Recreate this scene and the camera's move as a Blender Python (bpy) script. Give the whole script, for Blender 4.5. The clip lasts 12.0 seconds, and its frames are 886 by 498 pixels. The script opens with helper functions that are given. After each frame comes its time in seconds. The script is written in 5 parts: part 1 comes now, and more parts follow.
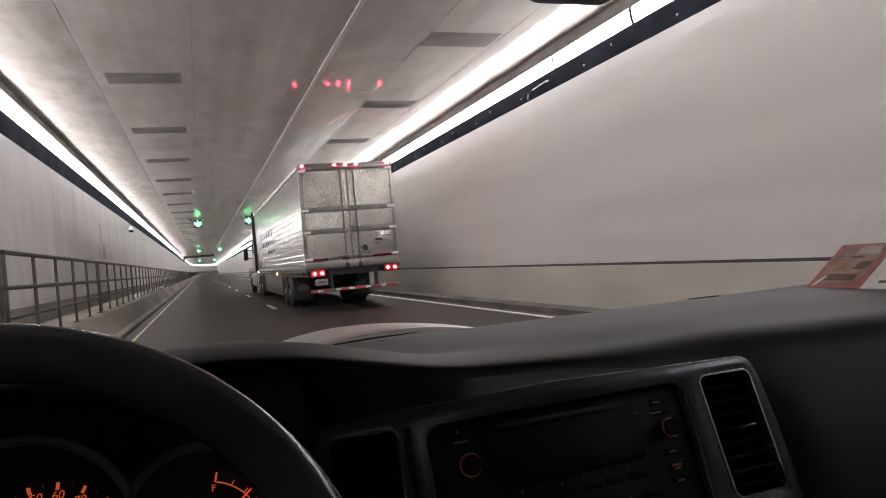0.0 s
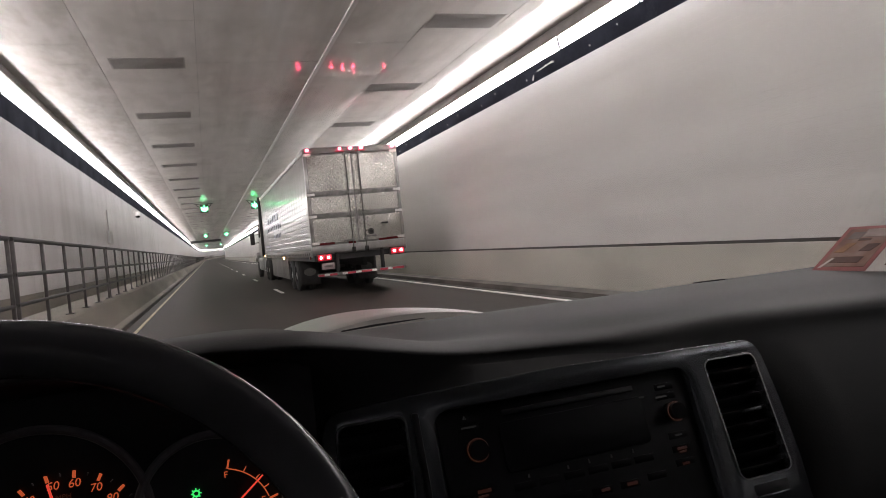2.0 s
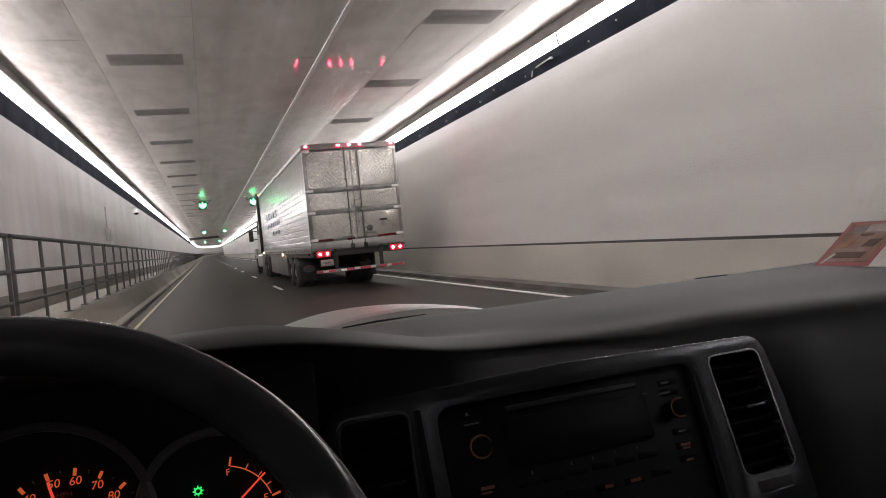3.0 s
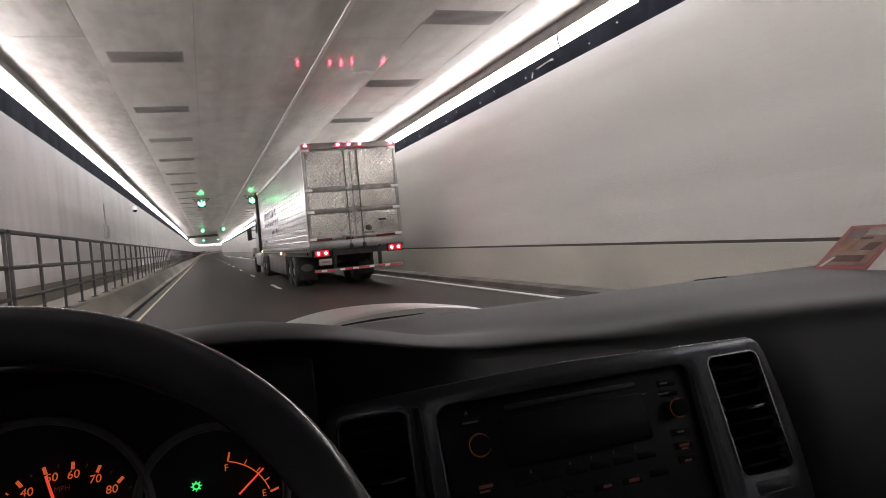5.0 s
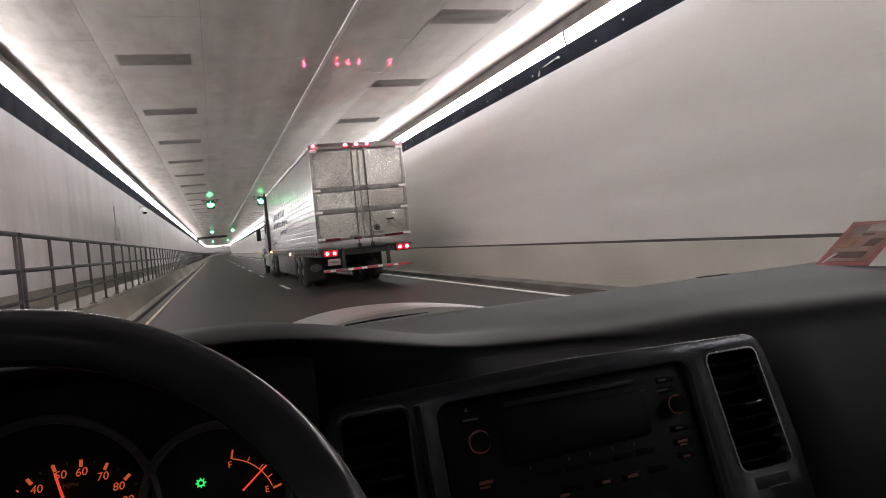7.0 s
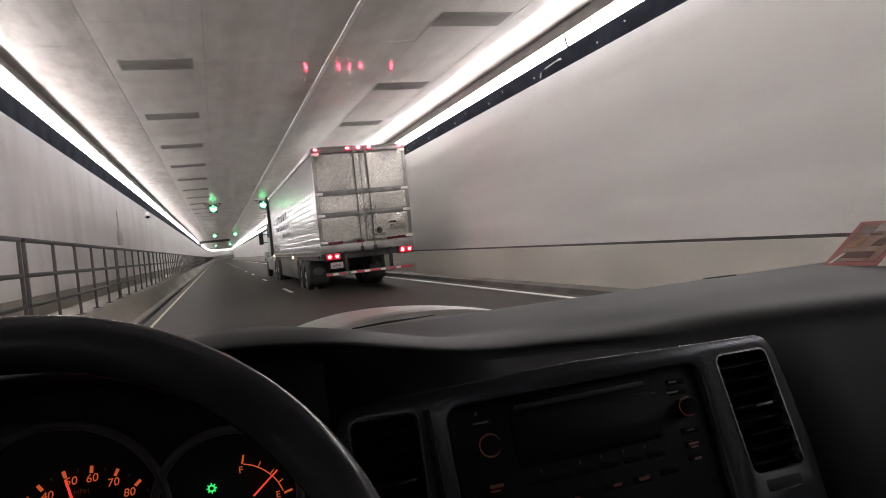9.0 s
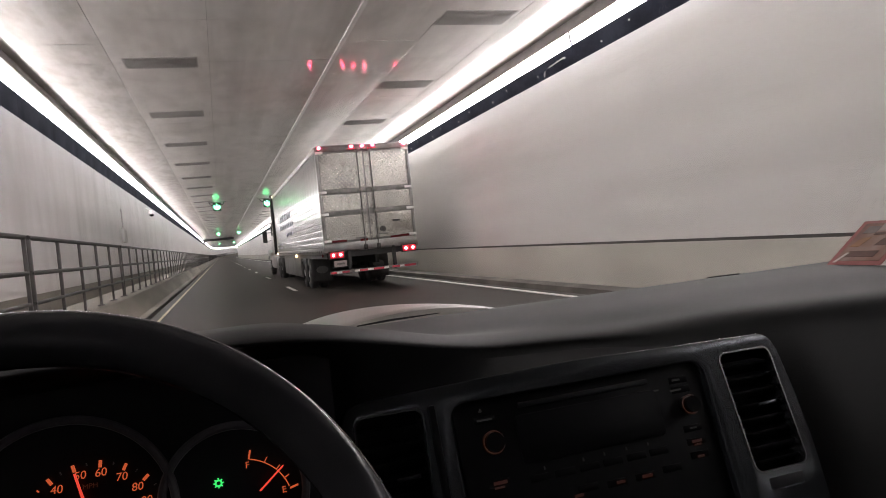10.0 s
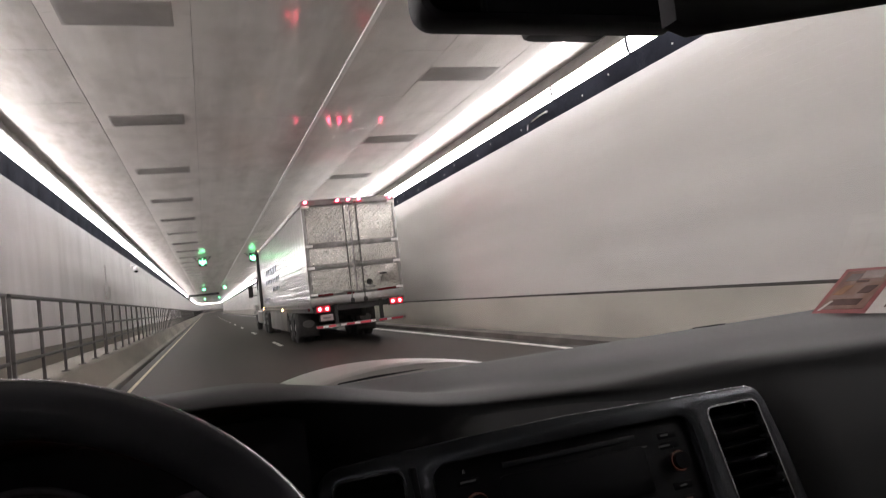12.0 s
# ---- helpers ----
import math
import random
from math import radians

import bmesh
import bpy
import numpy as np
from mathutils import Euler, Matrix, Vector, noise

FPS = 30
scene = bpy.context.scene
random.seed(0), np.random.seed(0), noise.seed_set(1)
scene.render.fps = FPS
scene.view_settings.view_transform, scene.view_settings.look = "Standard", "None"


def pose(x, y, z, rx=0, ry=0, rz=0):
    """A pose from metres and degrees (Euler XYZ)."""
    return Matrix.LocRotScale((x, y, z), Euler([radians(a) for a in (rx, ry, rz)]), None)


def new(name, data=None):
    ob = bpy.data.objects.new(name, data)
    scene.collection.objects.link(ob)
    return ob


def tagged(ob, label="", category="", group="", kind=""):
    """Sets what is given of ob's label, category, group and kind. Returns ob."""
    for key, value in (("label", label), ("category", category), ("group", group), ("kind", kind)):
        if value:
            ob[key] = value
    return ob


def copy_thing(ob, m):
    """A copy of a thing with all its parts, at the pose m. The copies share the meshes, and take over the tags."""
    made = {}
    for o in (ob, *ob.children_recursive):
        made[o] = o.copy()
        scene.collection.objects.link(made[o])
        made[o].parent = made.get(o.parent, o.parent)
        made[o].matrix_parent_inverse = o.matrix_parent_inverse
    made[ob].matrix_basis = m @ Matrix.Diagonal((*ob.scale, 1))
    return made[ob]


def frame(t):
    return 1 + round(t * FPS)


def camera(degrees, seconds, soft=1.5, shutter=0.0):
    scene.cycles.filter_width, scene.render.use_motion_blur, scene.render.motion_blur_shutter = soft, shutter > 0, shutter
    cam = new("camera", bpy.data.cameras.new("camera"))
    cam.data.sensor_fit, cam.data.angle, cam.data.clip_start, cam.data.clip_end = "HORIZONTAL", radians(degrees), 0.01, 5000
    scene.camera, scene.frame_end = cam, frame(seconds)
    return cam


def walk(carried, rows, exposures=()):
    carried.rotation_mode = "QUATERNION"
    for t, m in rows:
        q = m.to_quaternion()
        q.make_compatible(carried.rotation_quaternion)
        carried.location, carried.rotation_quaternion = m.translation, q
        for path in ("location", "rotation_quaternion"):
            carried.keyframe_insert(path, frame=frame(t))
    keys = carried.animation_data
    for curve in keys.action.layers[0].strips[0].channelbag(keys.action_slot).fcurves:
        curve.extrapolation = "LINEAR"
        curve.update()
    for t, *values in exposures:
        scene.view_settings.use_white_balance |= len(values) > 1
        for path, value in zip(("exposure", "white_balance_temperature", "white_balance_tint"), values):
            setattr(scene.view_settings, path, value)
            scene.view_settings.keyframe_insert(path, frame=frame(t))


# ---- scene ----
cam = camera(65.0, 12.0, soft=0.9, shutter=0.4)
PATH = [
    (0.0, 0.0046, 0.0033, 1.3724, 90.227, 5.106, -19.269),
    (0.5, 0.0013, 0.0031, 1.3726, 89.561, 4.975, -19.199),
    (1.0, 0.0039, -0.0024, 1.3775, 89.241, 5.561, -19.126),
    (1.5, -0.0020, 0.0010, 1.3766, 88.967, 4.867, -18.870),
    (2.0, 0.0036, -0.0022, 1.3784, 88.852, 5.603, -18.767),
    (2.5, 0.0020, 0.0017, 1.3766, 88.643, 5.390, -18.686),
    (3.0, 0.0013, 0.0045, 1.3777, 88.549, 5.681, -18.874),
    (5.0, -0.0011, 0.0060, 1.3748, 88.596, 5.073, -18.984),
    (5.5, -0.0007, 0.0034, 1.3776, 88.571, 5.248, -18.912),
    (6.0, 0.0029, -0.0051, 1.3786, 88.524, 5.308, -18.402),
    (6.5, 0.0038, -0.0042, 1.3773, 88.706, 5.780, -18.654),
    (7.0, 0.0054, -0.0097, 1.3755, 88.583, 5.589, -18.280),
    (9.0, -0.0006, -0.0044, 1.3764, 88.806, 5.957, -18.095),
    (9.5, 0.0021, -0.0102, 1.3770, 88.965, 6.376, -17.753),
    (10.0, -0.0037, -0.0088, 1.3759, 88.727, 5.822, -17.809),
    (10.5, 0.0037, -0.0141, 1.3750, 88.497, 6.296, -17.883),
    (11.0, 0.0061, -0.0145, 1.3807, 87.806, 6.343, -17.927),
    (11.5, 0.0032, -0.0031, 1.3781, 87.426, 5.891, -18.491),
    (11.8, 0.0040, -0.0025, 1.3781, 87.450, 6.000, -18.600),
    (11.9, 0.0060, -0.0010, 1.3781, 91.100, 6.300, -18.750),
    (12.0, 0.0081, -0.0000, 1.3781, 92.900, 6.620, -18.870),
]
walk(cam, [(r[0], pose(*r[1:])) for r in PATH], exposures=[(0.0, -0.04), (2.5, 0.0), (5.0, 0.07), (7.0, 0.05), (9.0, 0.05), (9.6, 0.16), (11.5, 0.19), (12.0, 0.22)])

# ---- light of the place: only the tunnel's own lamps; the world outside is dark ----
world = bpy.data.worlds.new("World")
world.use_nodes = True
world.node_tree.nodes["Background"].inputs[0].default_value = (0.02, 0.02, 0.022, 1)
world.node_tree.nodes["Background"].inputs[1].default_value = 0.3
scene.world = world
LAMP = 23.0         # fluorescent strip diffusers

# ---- plan ----
E = 1.38            # eye height over the road
XL, XR = -3.3, 6.72  # tunnel walls
HC = 5.10           # ceiling
Y0, YB, YEND = -26.0, 285.0, 560.0   # back end, start of the gentle bend, far end
BEND = 1100.0


def bend(y):
    """Sideways shift of the tunnel's line at y."""
    return 0.0 if y < YB else (y - YB) ** 2 / (2 * BEND)


def climb(y):
    """The road's gentle rise beyond y = 180."""
    return 0.0 if y < 180 else (y - 180) ** 2 / 60000


# ---- materials ----
def nodes_of(name):
    m = bpy.data.materials.new(name)
    m.use_nodes = True
    nt = m.node_tree
    return m, nt, nt.nodes["Principled BSDF"]


def add(nt, kind, **values):
    n = nt.nodes.new(kind)
    for k, v in values.items():
        n.inputs[k].default_value = v
    return n


def coords(nt, scale=(1, 1, 1)):
    tc = nt.nodes.new("ShaderNodeTexCoord")
    mp = add(nt, "ShaderNodeMapping", Scale=scale)
    nt.links.new(tc.outputs["Object"], mp.inputs["Vector"])
    return mp.outputs["Vector"]


def ramp(nt, fac, stops):
    r = nt.nodes.new("ShaderNodeValToRGB")
    nt.links.new(fac, r.inputs["Fac"])
    el = r.color_ramp.elements
    while len(el) < len(stops):
        el.new(0.5)
    for e, (p, c) in zip(el, stops):
        e.position = p
        e.color = (*c, 1) if len(c) == 3 else c
    return r.outputs["Color"]


def mixc(nt, fac, a, b, mode="MIX"):
    m = nt.nodes.new("ShaderNodeMix")
    m.data_type, m.blend_type = "RGBA", mode
    for sock, val in ((m.inputs["Factor"], fac), (m.inputs["A"], a), (m.inputs["B"], b)):
        if hasattr(val, "is_linked"):
            nt.links.new(val, sock)
        elif isinstance(val, (int, float)):
            sock.default_value = val
        else:
            sock.default_value = (*val, 1)
    return m.outputs["Result"]


def noise_out(nt, vec, scale, detail=4.0, rough=0.55):
    n = add(nt, "ShaderNodeTexNoise", Scale=scale, Detail=detail, Roughness=rough)
    nt.links.new(vec, n.inputs["Vector"])
    return n.outputs["Fac"]


def bump(nt, bsdf, height, strength, distance):
    b = add(nt, "ShaderNodeBump", Strength=strength, Distance=distance)
    nt.links.new(height, b.inputs["Height"])
    nt.links.new(b.outputs["Normal"], bsdf.inputs["Normal"])


def surface(name, color, rough=0.5, metal=0.0, vary=0.25, grain=40.0, blotch=1.5, relief=0.15, depth=0.002,
            stretch=(1, 1, 1), dark=None, spec=0.5, mottle=0.25):
    """A surface with fine grain and broad blotches of wear."""
    m, nt, b = nodes_of(name)
    v = coords(nt, stretch)
    broad, fine = noise_out(nt, v, blotch, 5), noise_out(nt, v, grain, 3)
    lo = dark or tuple(c * (1 - vary) for c in color)
    hi = tuple(min(1, c * (1 + vary * 0.4)) for c in color)
    c1 = ramp(nt, broad, [(0.3, lo), (0.7, hi)])
    c2 = mixc(nt, mottle, c1, ramp(nt, fine, [(0.3, (0.35, 0.35, 0.35)), (0.7, (0.65, 0.65, 0.65))]), "OVERLAY")
    nt.links.new(c2, b.inputs["Base Color"])
    b.inputs["Metallic"].default_value = metal
    b.inputs["Specular IOR Level"].default_value = spec
    r = ramp(nt, fine, [(0.2, (max(0.03, rough - 0.3 * mottle),) * 3), (0.8, (min(1, rough + 0.3 * mottle),) * 3)])
    nt.links.new(r, b.inputs["Roughness"])
    if relief:
        bump(nt, b, fine, relief, depth)
    return m


def glow(name, color, strength, base=(0.02, 0.02, 0.02)):
    m, nt, b = nodes_of(name)
    b.inputs["Base Color"].default_value = (*base, 1)
    b.inputs["Roughness"].default_value = 0.3
    b.inputs["Emission Color"].default_value = (*color, 1)
    b.inputs["Emission Strength"].default_value = strength
    return m


def dusty(nt, b, share, rough):
    """Replaces the clear gloss by a thin even sheen, as on a surface filmed with dust."""
    b.inputs["Specular IOR Level"].default_value = 0.0
    gl = add(nt, "ShaderNodeBsdfGlossy", Color=(1, 1, 1, 1))
    if hasattr(rough, "is_linked"):
        nt.links.new(rough, gl.inputs["Roughness"])
    else:
        gl.inputs["Roughness"].default_value = rough
    for link in nt.links:
        if link.to_node == b and link.to_socket.name == "Normal":
            nt.links.new(link.from_socket, gl.inputs["Normal"])
            break
    mix = nt.nodes.new("ShaderNodeMixShader")
    if hasattr(share, "is_linked"):
        nt.links.new(share, mix.inputs[0])
    else:
        mix.inputs[0].default_value = share
    nt.links.new(b.outputs[0], mix.inputs[1])
    nt.links.new(gl.outputs[0], mix.inputs[2])
    nt.links.new(mix.outputs[0], nt.nodes["Material Output"].inputs["Surface"])


def wall_tile(name, color, rough, course, soot, run, sheen):
    """Small glazed wall tiles in courses, with washed soot streaks running down."""
    m, nt, b = nodes_of(name)
    v = coords(nt)
    streak = noise_out(nt, coords(nt, run), 1.4, 6, 0.6)
    film = noise_out(nt, coords(nt, (1, 0.05, 1)), 1.6, 4)
    base = ramp(nt, film, [(0.3, tuple(c * 0.86 for c in color)), (0.72, color)])
    base = mixc(nt, ramp(nt, streak, [(0.44, (0, 0, 0)), (0.78, (soot,) * 3)]), base, (0.22, 0.21, 0.20))
    sep = nt.nodes.new("ShaderNodeSeparateXYZ")
    nt.links.new(v, sep.inputs[0])

    def lines(out, step):
        """Soft dark joints between the tile courses."""
        d = nt.nodes.new("ShaderNodeMath")
        d.operation = "DIVIDE"
        d.inputs[1].default_value = step
        nt.links.new(out, d.inputs[0])
        f = nt.nodes.new("ShaderNodeMath")
        f.operation = "FRACT"
        nt.links.new(d.outputs[0], f.inputs[0])
        return ramp(nt, f.outputs[0], [(0.0, (1, 1, 1)), (0.16, (0, 0, 0)), (0.84, (0, 0, 0)), (1.0, (1, 1, 1))])

    joint = lines(sep.outputs["Z"], course)
    base = mixc(nt, joint, base, mixc(nt, 0.04, base, (0.25, 0.24, 0.23)))
    nt.links.new(base, b.inputs["Base Color"])
    b.inputs["Roughness"].default_value = 0.6
    fr = add(nt, "ShaderNodeFresnel", IOR=1.5)
    damp = nt.nodes.new("ShaderNodeMath")
    damp.operation = "MULTIPLY"
    damp.inputs[1].default_value = sheen
    nt.links.new(fr.outputs[0], damp.inputs[0])
    dusty(nt, b, damp.outputs[0], rough)
    return m


def ceiling_panel(name, low, high, gloss, wavy=0.06, tone=1.0, lamp_mottle=0.0, depth=0.012):
    """Enamelled ceiling panels, glossy, with a dusty film and grey smears along the road."""
    m, nt, b = nodes_of(name)
    film = noise_out(nt, coords(nt, (1.2, 0.04, 1)), 1.1, 6, 0.6)
    spots = noise_out(nt, coords(nt, (1, 0.35, 1)), 0.9, 6, 0.65)
    ripple = noise_out(nt, coords(nt, (3.0, 1.0, 1)), 1.3, 3)
    base = ramp(nt, film, [(p, tuple(tone * v for v in c)) for p, c in ((0.25, (0.60, 0.575, 0.55)), (0.55, (0.77, 0.74, 0.71)), (0.8, (0.83, 0.80, 0.77)))])
    base = mixc(nt, ramp(nt, spots, [(0.5, (0, 0, 0)), (0.75, (0.38,) * 3)]), base, (0.33, 0.30, 0.27))
    # brown mottle in the colour, for the lamps' broken-up reflection
    if lamp_mottle:
        drift = noise_out(nt, coords(nt, (2.2, 0.7, 1)), 1.6, 5, 0.6)
        base = mixc(nt, ramp(nt, drift, [(0.44, (0, 0, 0)), (0.62, (lamp_mottle,) * 3)]), base, (0.30, 0.25, 0.20))
    nt.links.new(base, b.inputs["Base Color"])
    bump(nt, b, ripple, wavy, depth)
    patch = noise_out(nt, coords(nt, (1, 0.6, 1)), 1.7, 4, 0.6)
    dusty(nt, b, ramp(nt, patch, [(0.35, (low,) * 3), (0.65, (high,) * 3)]), ramp(nt, spots, [(0.3, (gloss,) * 3), (0.75, (gloss + 0.09,) * 3)]))
    return m


def asphalt_mat():
    m, nt, b = nodes_of("asphalt")
    v = coords(nt)
    track = noise_out(nt, coords(nt, (1.1, 0.012, 1)), 1.0, 3)
    blot = noise_out(nt, coords(nt, (1, 0.25, 1)), 0.7, 5)
    agg = noise_out(nt, v, 90, 3, 0.7)
    base = ramp(nt, track, [(0.3, (0.028, 0.0235, 0.0202)), (0.7, (0.052, 0.0440, 0.0375))])
    base = mixc(nt, ramp(nt, blot, [(0.45, (0, 0, 0)), (0.75, (0.5,) * 3)]), base, (0.029, 0.0255, 0.0232))
    base = mixc(nt, 0.5, base, ramp(nt, agg, [(0.3, (0.25,) * 3), (0.7, (0.75,) * 3)]), "OVERLAY")
    nt.links.new(base, b.inputs["Base Color"])
    nt.links.new(ramp(nt, agg, [(0.3, (0.5,) * 3), (0.7, (0.72,) * 3)]), b.inputs["Roughness"])
    b.inputs["Specular IOR Level"].default_value = 0.14
    bump(nt, b, agg, 0.4, 0.006)
    return m


M = dict(
    tile_l=wall_tile("tile_sooty", (0.695, 0.676, 0.674), 0.34, 0.15, 0.31, (1.0, 0.8, 0.16), 0.08),
    tile_r=wall_tile("tile_clean", (0.71, 0.69, 0.665), 0.45, 0.115, 0.30, (1.0, 0.10, 0.45), 0.40),
    ceiling=ceiling_panel("enamel_ceiling", 0.15, 0.24, 0.05, 0.06, 1.12),
    ceiling_dull=ceiling_panel("enamel_ceiling_dull", 0.012, 0.12, 0.11, 1.0, 0.82, 0.28, 0.016),
    asphalt=asphalt_mat(),
    concrete=surface("concrete", (0.42, 0.40, 0.352), 0.75, vary=0.2, grain=30, blotch=0.9, relief=0.15, depth=0.006, stretch=(1, 0.4, 1), mottle=0.1),
    concrete_l=surface("concrete_stained", (0.22, 0.200, 0.168), 0.75, vary=0.45, grain=30, blotch=0.8, relief=0.3, depth=0.006, stretch=(1, 0.25, 1)),
    post=surface("post_steel", (0.115, 0.108, 0.106), 0.5, metal=0.2, vary=0.4, grain=30, blotch=3),
    bezel=surface("bezel_grey", (0.065, 0.061, 0.066), 0.4, vary=0.2, mottle=0.05, relief=0),
    kerb=surface("kerb_concrete", (0.098, 0.088, 0.078), 0.8, vary=0.5, grain=25, blotch=0.8, relief=0.3, depth=0.006),
    ledge=surface("dark_ledge", (0.06, 0.055, 0.05), 0.6, vary=0.4),
    joint=surface("joint_dark", (0.30, 0.285, 0.27), 0.6, vary=0.3),
    whiteline=surface("line_white", (0.75, 0.73, 0.70), 0.6, vary=0.35, grain=60, blotch=3),
    yellowline=surface("line_yellow", (0.56, 0.47, 0.31), 0.6, vary=0.35, grain=60, blotch=3),
    ceilstrip=surface("strip_white", (0.82, 0.80, 0.78), 0.4, vary=0.15),
    rail=surface("rail_steel", (0.030, 0.027, 0.026), 0.55, metal=0.1, vary=0.5, grain=30, blotch=3),
    fixture=surface("fixture_steel", (0.040, 0.044, 0.060), 0.85, vary=0.4, grain=20, blotch=1.2, spec=0.02, relief=0),
    lamp=glow("lamp_diffuser", (0.985, 0.923, 0.922), LAMP, (0.8, 0.8, 0.8)),
    cover=surface("cover_brown", (0.24, 0.225, 0.215), 0.7, vary=0.35, spec=0.1),
    vent=surface("vent_dark", (0.39, 0.366, 0.346), 0.7, vary=0.25),
    black=surface("black_plastic", (0.018, 0.0176, 0.0205), 0.55, vary=0.3, grain=250, blotch=8, relief=0.15, depth=0.0004, mottle=0.1, spec=0.3),
    dash=surface("dash_vinyl", (0.0160, 0.0154, 0.0162), 0.58, vary=0.2, grain=420, blotch=6, relief=0.3, depth=0.0006, spec=0.24, mottle=0.15),
    dashlow=surface("dash_vinyl_dark", (0.018, 0.018, 0.020), 0.6, vary=0.2, grain=420, blotch=6, relief=0.35, depth=0.0008),
    silver=surface("silver_trim", (0.068, 0.071, 0.078), 0.2, metal=0.8, vary=0.08, grain=300, blotch=10, relief=0, mottle=0.03),
    chrome=surface("bright_trim", (0.40, 0.40, 0.41), 0.2, metal=1.0, vary=0.08, mottle=0.03, relief=0),
    gloss=surface("satin_black", (0.0045, 0.0044, 0.0052), 0.42, vary=0.3, grain=200, blotch=9, relief=0, mottle=0.05, spec=0.05),
    leather=surface("wheel_leather", (0.031, 0.030, 0.034), 0.15, vary=0.3, grain=500, blotch=12, relief=0, mottle=0.02, spec=0.25),
    panel=surface("panel_black", (0.012, 0.0115, 0.014), 0.5, vary=0.2, grain=200, blotch=9, relief=0, mottle=0.05, spec=0.2),
    cloth=surface("headliner_cloth", (0.52, 0.50, 0.49), 0.9, vary=0.2, grain=300, blotch=5),
    visor=surface("visor_cloth", (0.035, 0.034, 0.036), 0.9, vary=0.2, grain=300, blotch=5),
    dash_shaded=surface("dash_vinyl_shaded", (0.014, 0.0137, 0.0155), 0.6, vary=0.2, grain=420, blotch=6, relief=0.3, depth=0.0006, spec=0.2),
    paint=surface("silver_paint", (0.34, 0.325, 0.315), 0.30, metal=0.75, vary=0.08, grain=120, blotch=2, relief=0, mottle=0.03),
    truckwhite=surface("truck_white", (0.35, 0.343, 0.333), 0.32, metal=0.2, vary=0.18, grain=50, blotch=1.2, relief=0, stretch=(1, 0.3, 1.5), mottle=0.06),
    sidesheet=surface("side_sheet", (0.50, 0.49, 0.475), 0.15, metal=0.04, vary=0.15, grain=50, blotch=1.2, relief=0, stretch=(1, 0.3, 1.5), mottle=0.06, spec=0.18),
    stainless=surface("stainless", (0.45, 0.43, 0.40), 0.28, metal=1.0, vary=0.12, grain=60, blotch=2.0, relief=0.03),
    alu=surface("aluminium", (0.36, 0.35, 0.34), 0.42, metal=0.8, vary=0.3, grain=60, blotch=3, relief=0.05),
    steel=surface("door_steel", (0.24, 0.23, 0.22), 0.45, metal=0.6, vary=0.35, grain=50, blotch=4),
    darksteel=surface("chassis_black", (0.033, 0.031, 0.030), 0.6, vary=0.5, grain=30, blotch=3),
    rubber=surface("tyre_rubber", (0.034, 0.032, 0.031), 0.75, vary=0.4, grain=60, blotch=6, relief=0.3),
    skirt=surface("skirt_grey", (0.14, 0.132, 0.125), 0.5, vary=0.4, grain=30, blotch=1.5),
    redtape=surface("tape_red", (0.60, 0.06, 0.09), 0.35, vary=0.25),
    whitetape=surface("tape_white", (0.8, 0.78, 0.76), 0.35, vary=0.2),
    red_lens=glow("lens_red_lit", (1.0, 0.03, 0.06), 1.2, (0.4, 0.01, 0.01)),
    red_lens_dim=surface("lens_red", (0.13, 0.010, 0.014), 0.2, vary=0.2, relief=0),
    lens_plate=glow("lens_plate_lit", (1.0, 0.05, 0.09), 0.22, (0.25, 0.012, 0.018)),
    hot_lens=glow("lens_hot_lit", (1.0, 0.06, 0.13), 75.0, (0.5, 0.1, 0.1)),
    tail_lens=glow("lens_tail_lit", (1.0, 0.12, 0.15), 30.0, (0.5, 0.1, 0.1)),
    amber=glow("lens_amber_lit", (1.0, 0.55, 0.25), 14.0, (0.5, 0.2, 0.05)),
    plate_glow=glow("number_plate_glow", (1.0, 0.60, 0.60), 0.06, (0.24, 0.22, 0.22)),
    greencore=glow("signal_core", (0.13, 1.0, 0.32), 17.0, (0.05, 0.2, 0.1)),
    orange=glow("dial_orange", (1.0, 0.17, 0.055), 0.44),
    orange_ring=glow("ring_orange", (1.0, 0.27, 0.13), 0.028),
    orange_dim=glow("legend_orange", (1.0, 0.20, 0.09), 0.018),
    needle=glow("needle_red", (1.0, 0.08, 0.05), 0.7),
    grey_dim=glow("legend_grey", (0.8, 0.75, 0.75), 0.009),
    dialgreen=glow("telltale_green", (0.06, 1.0, 0.20), 0.8),
    inkdark=surface("ink_dark", (0.13, 0.14, 0.18), 0.4, vary=0.3),
    paper=surface("card_paper", (0.46, 0.44, 0.42), 0.5, vary=0.15),
    cardred=surface("card_red", (0.27, 0.095, 0.095), 0.4, vary=0.2, blotch=30),
    cardtan=surface("card_tan", (0.27, 0.15, 0.08), 0.45, vary=0.4, blotch=40),
    cardgrey=surface("card_grey", (0.15, 0.135, 0.135), 0.45, vary=0.3, blotch=40),
    cardpale=surface("card_pale", (0.27, 0.235, 0.22), 0.45, vary=0.2, blotch=40),
    cardbrown=surface("card_brown", (0.10, 0.06, 0.05), 0.45, vary=0.4, blotch=40),
    sign=surface("sign_grey", (0.45, 0.44, 0.43), 0.5, vary=0.2),
    mirror=surface("mirror_glass", (0.04, 0.04, 0.043), 0.04, metal=1.0, vary=0.02, relief=0),
)


